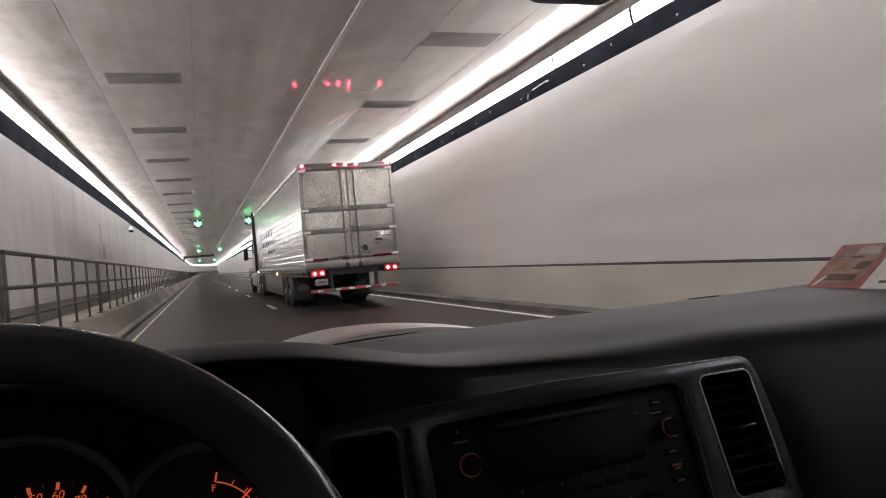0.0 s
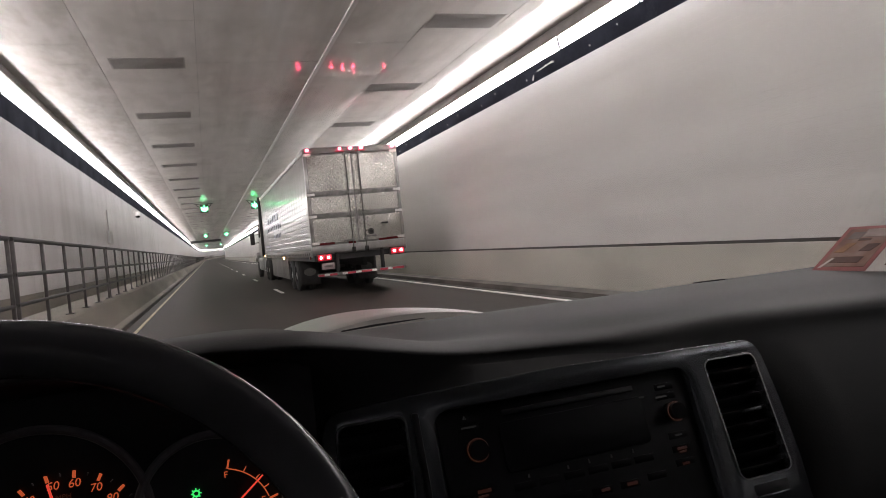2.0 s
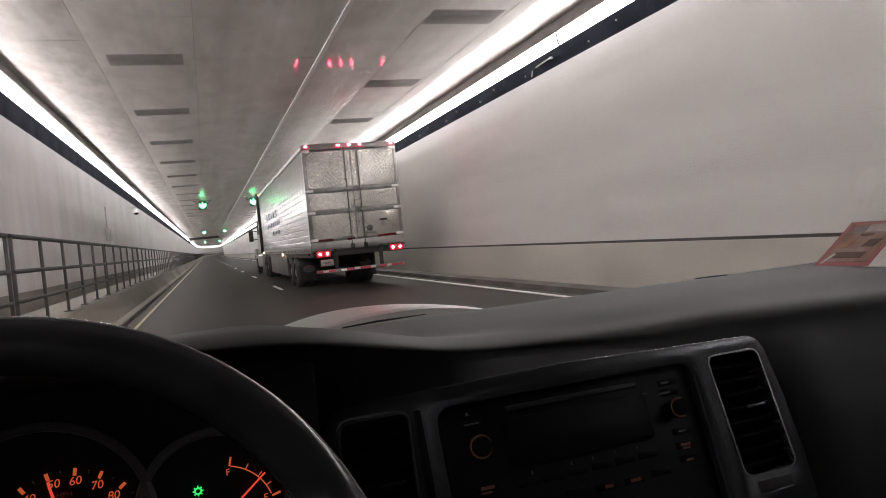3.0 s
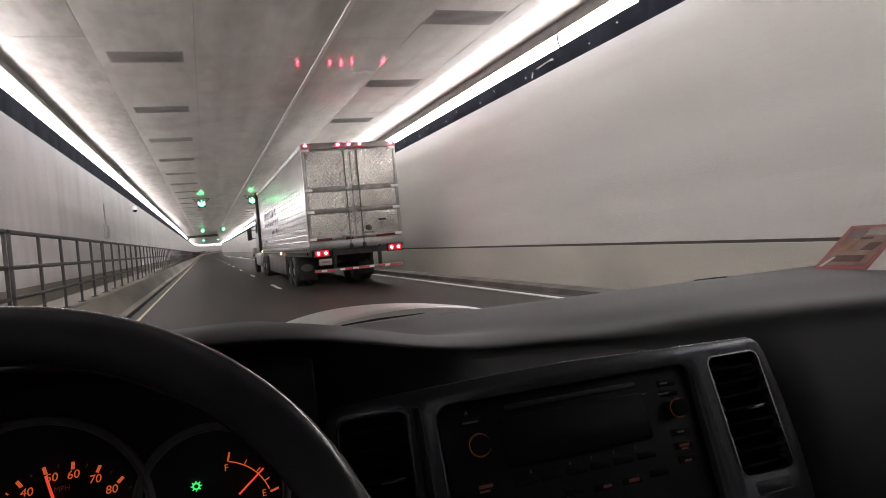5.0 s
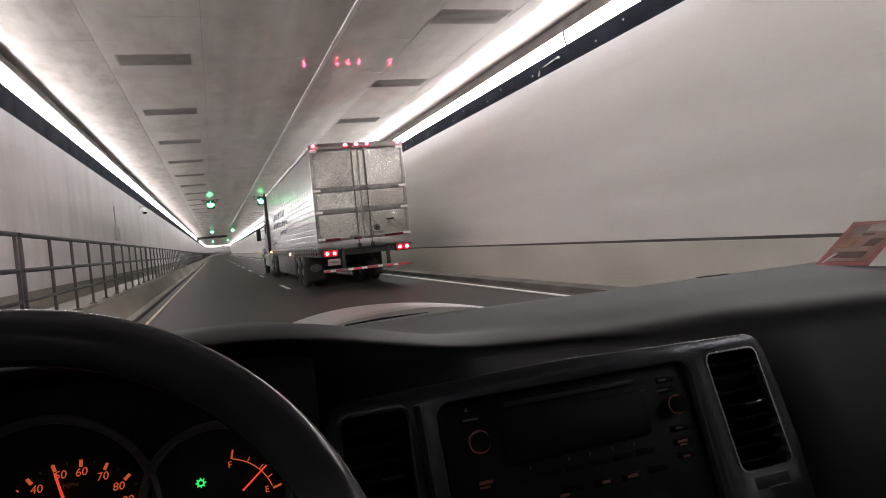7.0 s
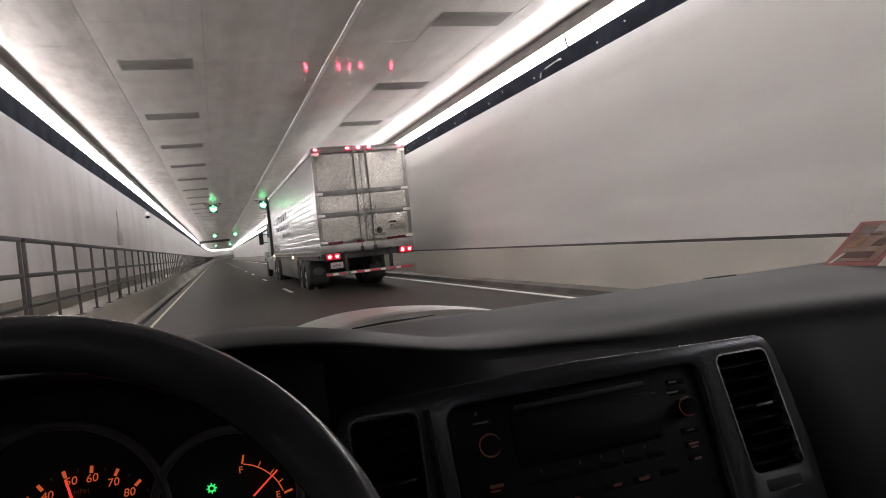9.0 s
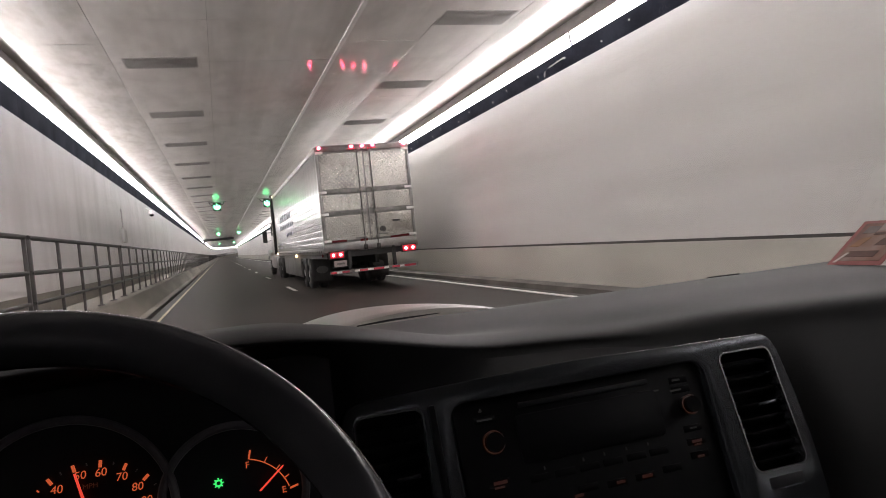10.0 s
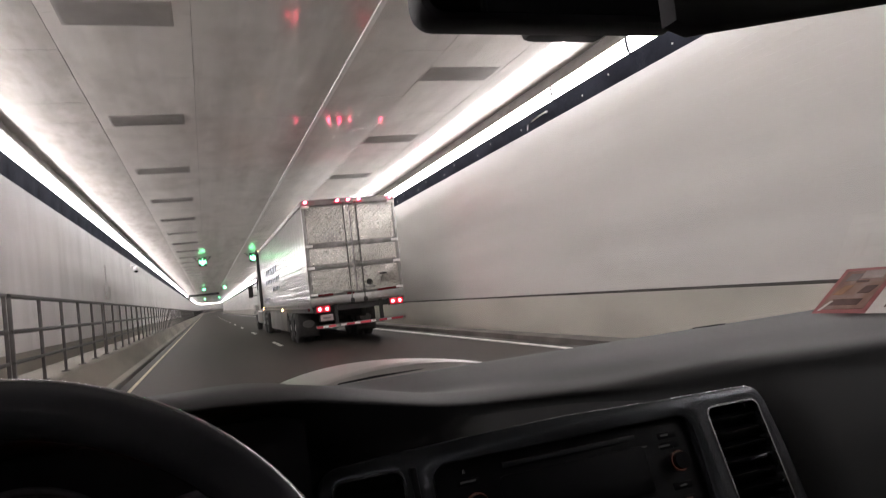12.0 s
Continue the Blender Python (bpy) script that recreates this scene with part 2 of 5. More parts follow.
def glass_mat(name, tint):
    m = bpy.data.materials.new(name)
    m.use_nodes = True
    nt = m.node_tree
    nt.nodes.clear()
    out = nt.nodes.new("ShaderNodeOutputMaterial")
    tr = add(nt, "ShaderNodeBsdfTransparent", Color=tint)
    gl = add(nt, "ShaderNodeBsdfGlossy", Color=(1, 1, 1, 1), Roughness=0.02)
    fr = add(nt, "ShaderNodeFresnel", IOR=1.25)
    mix = nt.nodes.new("ShaderNodeMixShader")
    nt.links.new(fr.outputs[0], mix.inputs[0])
    nt.links.new(tr.outputs[0], mix.inputs[1])
    nt.links.new(gl.outputs[0], mix.inputs[2])
    nt.links.new(mix.outputs[0], out.inputs[0])
    return m


def picture_mat():
    """A printed picture: blurred patches of tan, orange, brown and dull red."""
    m, nt, b = nodes_of("card_picture")
    n = noise_out(nt, coords(nt), 21, 2, 0.5)
    c = ramp(nt, n, [(0.30, (0.10, 0.07, 0.065)), (0.45, (0.17, 0.095, 0.08)), (0.55, (0.20, 0.125, 0.10)), (0.70, (0.24, 0.19, 0.17))])
    nt.links.new(c, b.inputs["Base Color"])
    b.inputs["Roughness"].default_value = 0.45
    return m


M["picture"] = picture_mat()
M["glass"] = glass_mat("windscreen_glass", (0.96, 0.97, 0.965, 1))
M["tinted"] = glass_mat("tinted_glass", (0.84, 0.85, 0.85, 1))
M["privacy"] = glass_mat("privacy_glass", (0.58, 0.59, 0.60, 1))


# ---- mesh helpers ----
def empty(name, at=(0, 0, 0), **tags):
    ob = new(name)
    ob.empty_display_size = 0.1
    ob.matrix_basis = Matrix.Translation(at)
    return tagged(ob, **tags)


def box(bm, lo, hi, bevel=0.0, segments=2):
    """An upright box between two corners, its edges rounded by bevel."""
    lo, hi = Vector(lo), Vector(hi)
    made = bmesh.ops.create_cube(bm, size=1.0, matrix=Matrix.LocRotScale((lo + hi) / 2, None, hi - lo))
    if bevel:
        edges = {e for v in made["verts"] for e in v.link_edges}
        bmesh.ops.bevel(bm, geom=list(edges), offset=bevel, segments=segments, affect="EDGES", profile=0.5)
    return bm


def rod(bm, a, b, radius, sides=12, radius2=None):
    a, b = Vector(a), Vector(b)
    m = Matrix.Translation((a + b) / 2) @ (b - a).to_track_quat("Z", "Y").to_matrix().to_4x4()
    bmesh.ops.create_cone(bm, cap_ends=True, segments=sides, radius1=radius,
                          radius2=radius if radius2 is None else radius2, depth=(b - a).length, matrix=m)
    return bm


def prism(bm, outline, lo, hi, axis="Y", bevel=0.0):
    """A flat outline of pairs drawn out along one axis: XZ along Y, YZ along X, XY along Z."""
    def put(p, d):
        return {"Y": (p[0], d, p[1]), "X": (d, p[0], p[1]), "Z": (p[0], p[1], d)}[axis]
    a = [bm.verts.new(put(p, lo)) for p in outline]
    b = [bm.verts.new(put(p, hi)) for p in outline]
    n = len(outline)
    fs = [bm.faces.new(a), bm.faces.new(b)]
    fs += [bm.faces.new((a[i], a[(i + 1) % n], b[(i + 1) % n], b[i])) for i in range(n)]
    bmesh.ops.recalc_face_normals(bm, faces=fs)
    if bevel:
        bmesh.ops.bevel(bm, geom=list({e for f in fs[:2] for e in f.edges}), offset=bevel, segments=2, affect="EDGES", profile=0.5)
    return bm


def ring(bm, centre, outer, tube, normal, steps=64, sides=12, start=0.0, sweep=360.0, flat=1.0):
    """A round tube bent to a circle or an arc."""
    q = Vector(normal).to_track_quat("Z", "Y")
    full = abs(sweep - 360) < 1e-6
    rows = []
    for i in range(steps if full else steps + 1):
        t = radians(start + sweep * i / steps)
        d = Vector((math.cos(t), math.sin(t), 0))
        row = []
        for k in range(sides):
            s = 2 * math.pi * k / sides
            p = d * (outer - tube + tube * math.cos(s)) + Vector((0, 0, tube * flat * math.sin(s)))
            row.append(bm.verts.new(Vector(centre) + q @ p))
        rows.append(row)
    n = len(rows)
    for i in range(n if full else n - 1):
        a, b = rows[i], rows[(i + 1) % n]
        for k in range(sides):
            bm.faces.new((a[k], a[(k + 1) % sides], b[(k + 1) % sides], b[k]))
    return bm


def rounded(x0, x1, z0, z1, r, n=5):
    pts = []
    for cx, cz, a0 in ((x1 - r, z1 - r, 0), (x0 + r, z1 - r, 90), (x0 + r, z0 + r, 180), (x1 - r, z0 + r, 270)):
        for i in range(n + 1):
            a = radians(a0 + 90 * i / n)
            pts.append((cx + r * math.cos(a), cz + r * math.sin(a)))
    return pts


def frame_plate(bm, outer, inner, lo, hi):
    """A plate with a hole: two outlines of the same number of points, drawn along Y."""
    n = len(outer)
    rings = [[bm.verts.new((p[0], d, p[1])) for p in o] for o, d in ((outer, lo), (inner, lo), (inner, hi), (outer, hi))]
    fs = []
    for k in range(4):
        a, b = rings[k], rings[(k + 1) % 4]
        fs += [bm.faces.new((a[i], a[(i + 1) % n], b[(i + 1) % n], b[i])) for i in range(n)]
    bmesh.ops.recalc_face_normals(bm, faces=fs)
    return bm


def grid_mesh(name, fn, us, vs):
    """A sheet of points fn(u, v) over two lists."""
    verts = [fn(u, v) for u in us for v in vs]
    n = len(vs)
    faces = [(i * n + j, i * n + j + 1, (i + 1) * n + j + 1, (i + 1) * n + j) for i in range(len(us) - 1) for j in range(n - 1)]
    me = bpy.data.meshes.new(name)
    me.from_pydata(verts, [], faces)
    return me


def finish(me, material, smooth=30):
    me.materials.append(material)
    if smooth:
        me.shade_smooth()
        me.set_sharp_from_angle(angle=radians(smooth))
    return me


def part(name, bm, material, parent=None, label="", smooth=30, matrix=None):
    """Links a bmesh or a mesh as one object, under a thing or a part."""
    if isinstance(bm, bmesh.types.BMesh):
        me = bpy.data.meshes.new(name)
        bmesh.ops.recalc_face_normals(bm, faces=bm.faces)
        bm.to_mesh(me)
        bm.free()
    else:
        me = bm
    ob = new(name, finish(me, material, smooth))
    if matrix is not None:
        ob.matrix_basis = matrix
    if parent:
        ob.parent = parent
    return tagged(ob, label=label)


def shared(name, mesh, parent, matrix, label=""):
    """One more part on a mesh that others use too."""
    ob = new(name, mesh)
    ob.matrix_basis = matrix
    ob.parent = parent
    return tagged(ob, label=label)


def lettering(name, body, size, material, parent, matrix, shear=0.0):
    cu = bpy.data.curves.new(name, "FONT")
    cu.body, cu.size, cu.align_x, cu.align_y, cu.shear = body, size, "CENTER", "CENTER", shear
    cu.extrude = size * 0.01
    tmp = bpy.data.objects.new(name, cu)
    scene.collection.objects.link(tmp)
    me = bpy.data.meshes.new_from_object(tmp.evaluated_get(bpy.context.evaluated_depsgraph_get()))
    bpy.data.objects.remove(tmp)
    me.materials.clear()
    ob = new(name, finish(me, material, 0))
    ob.matrix_basis = matrix
    ob.parent = parent
    return ob


def new_bm():
    return bmesh.new()


# ---- the tunnel ----
STATIONS = [Y0 + 5.2 * i for i in range(44)] + [210 + 10 * i for i in range(35)] + [YEND]


def sweep(profile, stations=STATIONS):
    """A closed outline of (x, z) pairs drawn along the tunnel's line."""
    n = len(profile)
    verts = [(x + bend(y), y, z + climb(y)) for y in stations for x, z in profile]
    faces = []
    for i in range(len(stations) - 1):
        for k in range(n):
            a, b = i * n + k, i * n + (k + 1) % n
            faces.append((a, b, b + n, a + n))
    faces += [tuple(range(n))[::-1], tuple(range((len(stations) - 1) * n, len(stations) * n))]
    me = bpy.data.meshes.new("sweep")
    me.from_pydata(verts, [], faces)
    bm = new_bm()
    bm.from_mesh(me)
    bpy.data.meshes.remove(me)
    return bm


def setting(name, bm, material, label, category):
    return tagged(part(name, bm, material, smooth=25), label, category, kind="structure")


road = setting("road", sweep([(-1.95, -0.3), (6.75, -0.3), (6.75, 0.0), (2.3, 0.02), (-1.95, 0.0)]), M["asphalt"],
               "worn dark grey asphalt carriageway with two lanes", "road")
# the clean wall's tile courses, with recessed joints between them
courses = [(XR, 0.925)]
for k in range(1, 29):
    z = 0.925 + 0.115 * k
    courses += [(XR, z - 0.0022), (XR + 0.0012, z - 0.0014), (XR + 0.0012, z + 0.0014), (XR, z + 0.0022)]
setting("wall_right", sweep(courses + [(XR, 5.5), (XR + 0.4, 5.5), (XR + 0.4, 0.925)]), M["tile_r"],
        "pale glazed tile tunnel wall with a faint grey film", "wall")
setting("wall_right_base", sweep([(6.60, -0.3), (XR + 0.4, -0.3), (XR + 0.4, 0.885), (6.65, 0.885), (6.64, 0.862)]), M["concrete"],
        "beige concrete base of the tunnel wall", "wall")
setting("trim_right", sweep([(6.655, 0.885), (XR + 0.1, 0.885), (XR + 0.1, 0.925), (6.655, 0.925)]), M["ledge"],
        "dark dusty ledge along the tiled wall", "trim")
setting("kerb_right", sweep([(6.22, -0.1), (6.60, -0.1), (6.60, 0.13), (6.27, 0.11)]), M["kerb"],
        "low grimy concrete kerb under the wall", "kerb")
setting("wall_left", sweep([(XL - 0.4, 1.02), (XL, 1.02), (XL, 5.5), (XL - 0.4, 5.5)]), M["tile_l"],
        "pale glazed tile tunnel wall streaked with soot", "wall")
setting("baseboard_left", sweep([(XL - 0.4, 0.0), (XL + 0.012, 0.0), (XL + 0.012, 1.02), (XL - 0.4, 1.02)]), M["concrete_l"],
        "dirty brown concrete foot of the tunnel wall", "wall")
setting("walkway", sweep([(XL + 0.012, -0.3), (-1.86, -0.3), (-1.86, 0.10), (-1.98, 0.14), (-2.20, 0.56), (-2.24, 0.60), (XL + 0.012, 0.62)]),
        M["concrete_l"], "raised concrete walkway with a sloping stained face", "walkway")
setting("kerb_left", sweep([(-1.86, -0.1), (-1.80, -0.1), (-1.82, 0.09), (-1.86, 0.09)]), M["kerb"],
        "black rubber-marked kerb edge beside the yellow line", "kerb")


def yz_cap(y, name):
    bm = new_bm()
    dx = bend(y)
    box(bm, (XL - 0.4 + dx, y - 0.3, -0.3 + climb(y)), (XR + 0.4 + dx, y, 5.5 + climb(y)))
    setting(name, bm, M["tile_r"], "plain pale wall closing the tunnel", "wall")


yz_cap(Y0, "wall_back")
yz_cap(YEND + 0.3, "wall_end")


def ceiling():
    """Enamelled panels hung under a dark slab, with open joints between them."""
    bm = sweep([(XL - 0.4, HC + 0.03), (XR + 0.4, HC + 0.03), (XR + 0.4, HC + 0.4), (XL - 0.4, HC + 0.4)])
    me = bpy.data.meshes.new("ceiling")
    bm.to_mesh(me)
    bm.free()
    verts = [tuple(v.co) for v in me.vertices]
    faces = [tuple(p.vertices) for p in me.polygons]
    bpy.data.meshes.remove(me)
    cols = [(XL, -1.53), (-1.53, 0.17), (0.17, 2.53), (2.53, 4.0), (4.0, 5.42), (5.42, XR)]
    rows = [(Y0 + 1.25 * i, Y0 + 1.25 * (i + 1)) for i in range(124)] + [(Y0 + 155 + 26 * i, Y0 + 155 + 26 * (i + 1)) for i in range(17)]
    rng = random.Random(4)
    for ya, yb in rows:
        for xa, xb in cols:
            g, h, z = 0.0026, 0.0010, HC + rng.uniform(-0.0008, 0.0008)
            loose = 1.2 if xb < -1.5 else 0.6
            tip, nod = loose * rng.uniform(-0.003, 0.003), loose * rng.uniform(-0.0005, 0.0005)
            i = len(verts)
            for zz in (z, z + 0.02):
                verts += [(xa + g + bend(ya), ya + h, zz + climb(ya)), (xb - g + bend(ya), ya + h, zz + tip + climb(ya)),
                          (xb - g + bend(yb), yb - h, zz + tip + nod + climb(yb)), (xa + g + bend(yb), yb - h, zz + nod + climb(yb))]
            faces += [(i, i + 3, i + 2, i + 1), (i + 4, i + 5, i + 6, i + 7), (i, i + 1, i + 5, i + 4),
                      (i + 1, i + 2, i + 6, i + 5), (i + 2, i + 3, i + 7, i + 6), (i + 3, i, i + 4, i + 7)]
    me = bpy.data.meshes.new("ceiling")
    me.from_pydata(verts, [], faces)
    me.materials.append(M["ceiling"])
    me.materials.append(M["ceiling_dull"])
    me.materials.append(M["joint"])
    for p in me.polygons:
        if abs(p.normal.z) < 0.5 or p.center.z - climb(p.center.y) > HC + 0.028:
            p.material_index = 2
        elif p.center.z - climb(p.center.y) < HC + 0.028 and p.center.x - bend(p.center.y) < -1.53:
            p.material_index = 1
    return tagged(new("ceiling", me), "glossy grey-white enamel panel ceiling with thin joints", "ceiling", kind="structure")


ceiling()
setting("trim_ceiling", sweep([(2.49, HC - 0.035), (2.565, HC - 0.035), (2.565, HC - 0.001), (2.49, HC - 0.001)]), M["ceilstrip"],
        "white strip running along the ceiling", "trim")

# painted lines
setting("edge_line_yellow", sweep([(-1.575, 0.0), (-1.505, 0.0), (-1.505, 0.012), (-1.575, 0.012)]), M["yellowline"], "worn yellow edge line", "road marking")
setting("edge_line_white", sweep([(5.88, 0.0), (6.00, 0.0), (6.00, 0.013), (5.88, 0.013)]), M["whiteline"], "worn white edge line", "road marking")
bm = new_bm()
box(bm, (-0.06, 0, 0.0), (0.06, 3.05, 0.006))
dash_mesh = bpy.data.meshes.new("lane_dash")
bm.to_mesh(dash_mesh)
bm.free()
finish(dash_mesh, M["whiteline"], 0)
for k in range(-2, 16):
    y = 10.6 + 12.2 * k
    ob = new("lane_dash", dash_mesh)
    ob.matrix_basis = Matrix.Translation((2.17, y, 0.021))
    tagged(ob, "white painted lane dash on the asphalt", "road marking", "lane dashes", "structure")


# fluorescent fixtures, one module each 2.5 m, on both walls
MODULE = 2.5


def light_fixture(side):
    """side 1: on the wall at +x; -1: mirrored. Built about the wall line, y from 0 to 2.5."""
    top = empty("light_fixture", label="long fluorescent wall fixture with dark steel housing", category="light fixture", group="tunnel light fixtures")
    s = -side
    if side > 0:
        face = [(0.152, 4.262), (0.158, 4.260), (0.160, 4.595), (0.160, 4.606), (0.150, 4.606)]
        cover = [(0.0, 4.852), (0.200, 4.852), (0.203, 4.864), (0.150, HC - 0.012), (0, HC - 0.012)]
        tube = [(0.020, 4.608), (0.156, 4.610), (0.182, 4.67), (0.194, 4.79), (0.193, 4.834), (0.180, 4.849), (0.020, 4.849)]
        clip = [(0.0, 4.606), (0.158, 4.607), (0.187, 4.67), (0.200, 4.79), (0.199, 4.838), (0.185, 4.851), (0.0, 4.851)]
    else:
        face = [(0.150, 4.180), (0.156, 4.178), (0.160, 4.620), (0.160, 4.632), (0.150, 4.632)]
        cover = [(0.0, 4.902), (0.284, 4.902), (0.286, 4.910), (0.250, 4.920), (0.250, HC - 0.012), (0, HC - 0.012)]
        tube = [(0.020, 4.634), (0.158, 4.636), (0.205, 4.74), (0.238, 4.866), (0.239, 4.892), (0.230, 4.899), (0.020, 4.899)]
        clip = [(0.0, 4.632), (0.162, 4.634), (0.211, 4.74), (0.244, 4.866), (0.238, 4.901), (0.0, 4.901)]

    def band(outline, y0, y1):
        a = new_bm()
        prism(a, [(s * x, z) for x, z in outline], y0, y1)
        return a
    part("housing", band(face, 0.0, MODULE), M["fixture"], top, "dark blue-grey steel housing")
    part("top_cover", band(cover, 0.0, MODULE), M["cover"], top, "dusty brown-grey top cover")
    part("diffuser", band(tube, 0.02, MODULE - 0.02), M["lamp"], top, "glowing white diffuser")
    for y in (0.0, MODULE - 0.03):
        part("end_clip", band(clip, y, y + 0.03), M["fixture"], top)
    if side > 0:
        a = new_bm()
        rod(a, (-0.155, 0.62, 4.47), (-0.173, 0.62, 4.47), 0.015, 8)
        bolt = part("bolt", a, M["whitetape"], top, "small pale bolt head")
        shared("bolt", bolt.data, top, Matrix.Translation((-0.002, 0.86, -0.09)))
    return top


NEAR_MODULES = 60
for side, x in ((1, XR), (-1, XL)):
    first = light_fixture(side)
    first.matrix_basis = Matrix.Translation((x, Y0, 0))
    for k in range(1, NEAR_MODULES):
        copy_thing(first, Matrix.Translation((x, Y0 + MODULE * k, 0)))
    start = Y0 + MODULE * NEAR_MODULES
    far = [start] + [y for y in STATIONS if y > start + 1]
    s = -side
    run = empty("light_run", label="far row of glowing fluorescent wall fixtures", category="light fixture", kind="stuff")
    part("housing", sweep([(x, 4.29), (x + s * 0.03, 4.29), (x + s * 0.09, 4.65), (x, 4.655)], far), M["fixture"], run, "dark steel housing")
    part("diffuser", sweep([(x, 4.68), (x + s * 0.11, 4.68), (x + s * 0.15, 4.86), (x, 4.88)], far), M["lamp"], run, "glowing white diffuser")
    part("top_cover", sweep([(x, 4.885), (x + s * 0.12, 4.885), (x + s * 0.09, HC - 0.012), (x, HC - 0.012)], far), M["cover"], run, "dusty top cover")

# a bent wire and its tag caught on the housing
a = new_bm()
rod(a, (XR - 0.165, 12.45, 4.44), (XR - 0.180, 11.85, 4.46), 0.012, 8, 0.008)
rod(a, (XR - 0.180, 11.85, 4.46), (XR - 0.180, 11.78, 4.445), 0.020, 8, 0.020)
rod(a, (XR - 0.163, 12.65, 4.41), (XR - 0.166, 12.70, 4.31), 0.010, 8, 0.016)
tagged(part("loose_wire", a, M["whitetape"]), "short pale loose wire hanging on the light housing", "wire")


# slotted vents in the ceiling
def ceiling_vent():
    top = empty("ceiling_vent", label="grey slotted ventilation grille set in the ceiling", category="vent", group="ceiling vents")
    a = new_bm()
    frame_plate(a, [(-0.65, -0.38), (0.65, -0.38), (0.65, 0.38), (-0.65, 0.38)], [(-0.625, -0.355), (0.625, -0.355), (0.625, 0.355), (-0.625, 0.355)], -0.012, 0.0)
    a.transform(Matrix.Rotation(radians(-90), 4, "X"))
    part("frame", a, M["vent"], top)
    a = new_bm()
    box(a, (-0.63, -0.36, -0.004), (0.63, 0.36, -0.001))
    part("backing", a, M["vent"], top)
    a = new_bm()
    prism(a, [(-0.02, -0.012), (0.015, -0.004), (0.015, -0.001), (-0.02, -0.009)], -0.62, 0.62, "X")
    slat = part("slat", a, M["vent"], top)
    slat.matrix_basis = Matrix.Translation((0, -0.33, 0))
    for k in range(1, 12):
        shared("slat", slat.data, top, Matrix.Translation((0, -0.33 + 0.06 * k, 0)))
    return top


first = ceiling_vent()
first.matrix_basis = Matrix.Translation((-0.69, 14.0 - 5.0 * 3, HC - 0.004))
for x, y in ((-0.69, 14.0), (4.68, 11.45)):
    for k in range(-3, 20):
        if (x, k) != (-0.69, -3):
            copy_thing(first, Matrix.Translation((x, y + 5.0 * k, HC - 0.004)))


# lane signals
def lane_signal():
    top = empty("lane_signal", label="green lit lane arrow signal hung from the ceiling", category="traffic signal", group="lane signals")
    a = new_bm()
    box(a, (-0.26, 0.0, -0.62), (0.26, 0.22, -0.06), 0.02)
    part("signal_box", a, M["darksteel"], top, "black signal housing")
    for k in range(-3, 4):
        x, low = 0.062 * k, -0.57 + 0.045 * abs(k)
        a = new_bm()
        box(a, (x - 0.019, -0.015, low), (x + 0.019, 0.0, -0.13 if k == 0 else low + 0.21))
        part("light_bar", a, M["greencore"], top, "glowing green bar of the arrow")
    for s in (-1, 1):
        a = new_bm()
        ring(a, (s * 0.26, 0.11, 0.0), 0.24, 0.022, (0, -1, 0), 12, 8, 180 if s < 0 else 270, 90)
        part("bracket", a, M["darksteel"], top)
        a = new_bm()
        box(a, (s * 0.48 - 0.07, 0.05, -0.03), (s * 0.48 + 0.07, 0.17, 0.0), 0.008)
        part("mounting_plate", a, M["darksteel"], top)
    a = new_bm()
    box(a, (-0.62, 0.08, -0.03), (0.62, 0.14, -0.002), 0.006)
    part("crossbar", a, M["darksteel"], top)
    return top


first = lane_signal()
first.matrix_basis = Matrix.Translation((0.1, 50.0, HC))
for x, y in ((3.45, 50.0), (0.0, 111.0), (3.0, 111.0), (0.0, 196.0), (3.7, 196.0)):
    copy_thing(first, Matrix.Translation((x, y, HC + climb(y))))

# a cross beam under the ceiling with its end bracket
beam = empty("cross_beam", label="dark steel cross beam hung below the ceiling", category="beam")
a = new_bm()
box(a, (XL + 0.13, 150.0, 4.62), (2.9, 150.5, HC - 0.01), 0.02)
part("girder", a, M["darksteel"], beam)
a = new_bm()
box(a, (XL + 0.22, 149.8, 4.2), (XL + 0.60, 150.7, 4.62), 0.02)
part("end_bracket", a, M["darksteel"], beam)


# railing on the walkway: sections with posts and three rails
PITCH, BAY = 9.05, 1.76


def railing():
    top = empty("railing", label="dark steel walkway railing with three rails", category="railing", group="railing sections")
    for name, z, r in (("top_rail", 1.284, 0.034), ("middle_rail", 0.80, 0.032), ("bottom_rail", 0.385, 0.028)):
        a = new_bm()
        rod(a, (0, -0.03, z), (0, 5 * BAY + 0.03, z), r, 10)
        part(name, a, M["rail"], top)
    a = new_bm()
    box(a, (-0.024, -0.030, 0.0), (0.024, 0.030, 1.27), 0.008)
    box(a, (-0.07, -0.07, 0.0), (0.07, 0.07, 0.02), 0.004)
    post = part("post", a, M["post"], top)
    for k in range(1, 6):
        shared("post", post.data, top, Matrix.Translation((0, BAY * k, 0)))
    return top


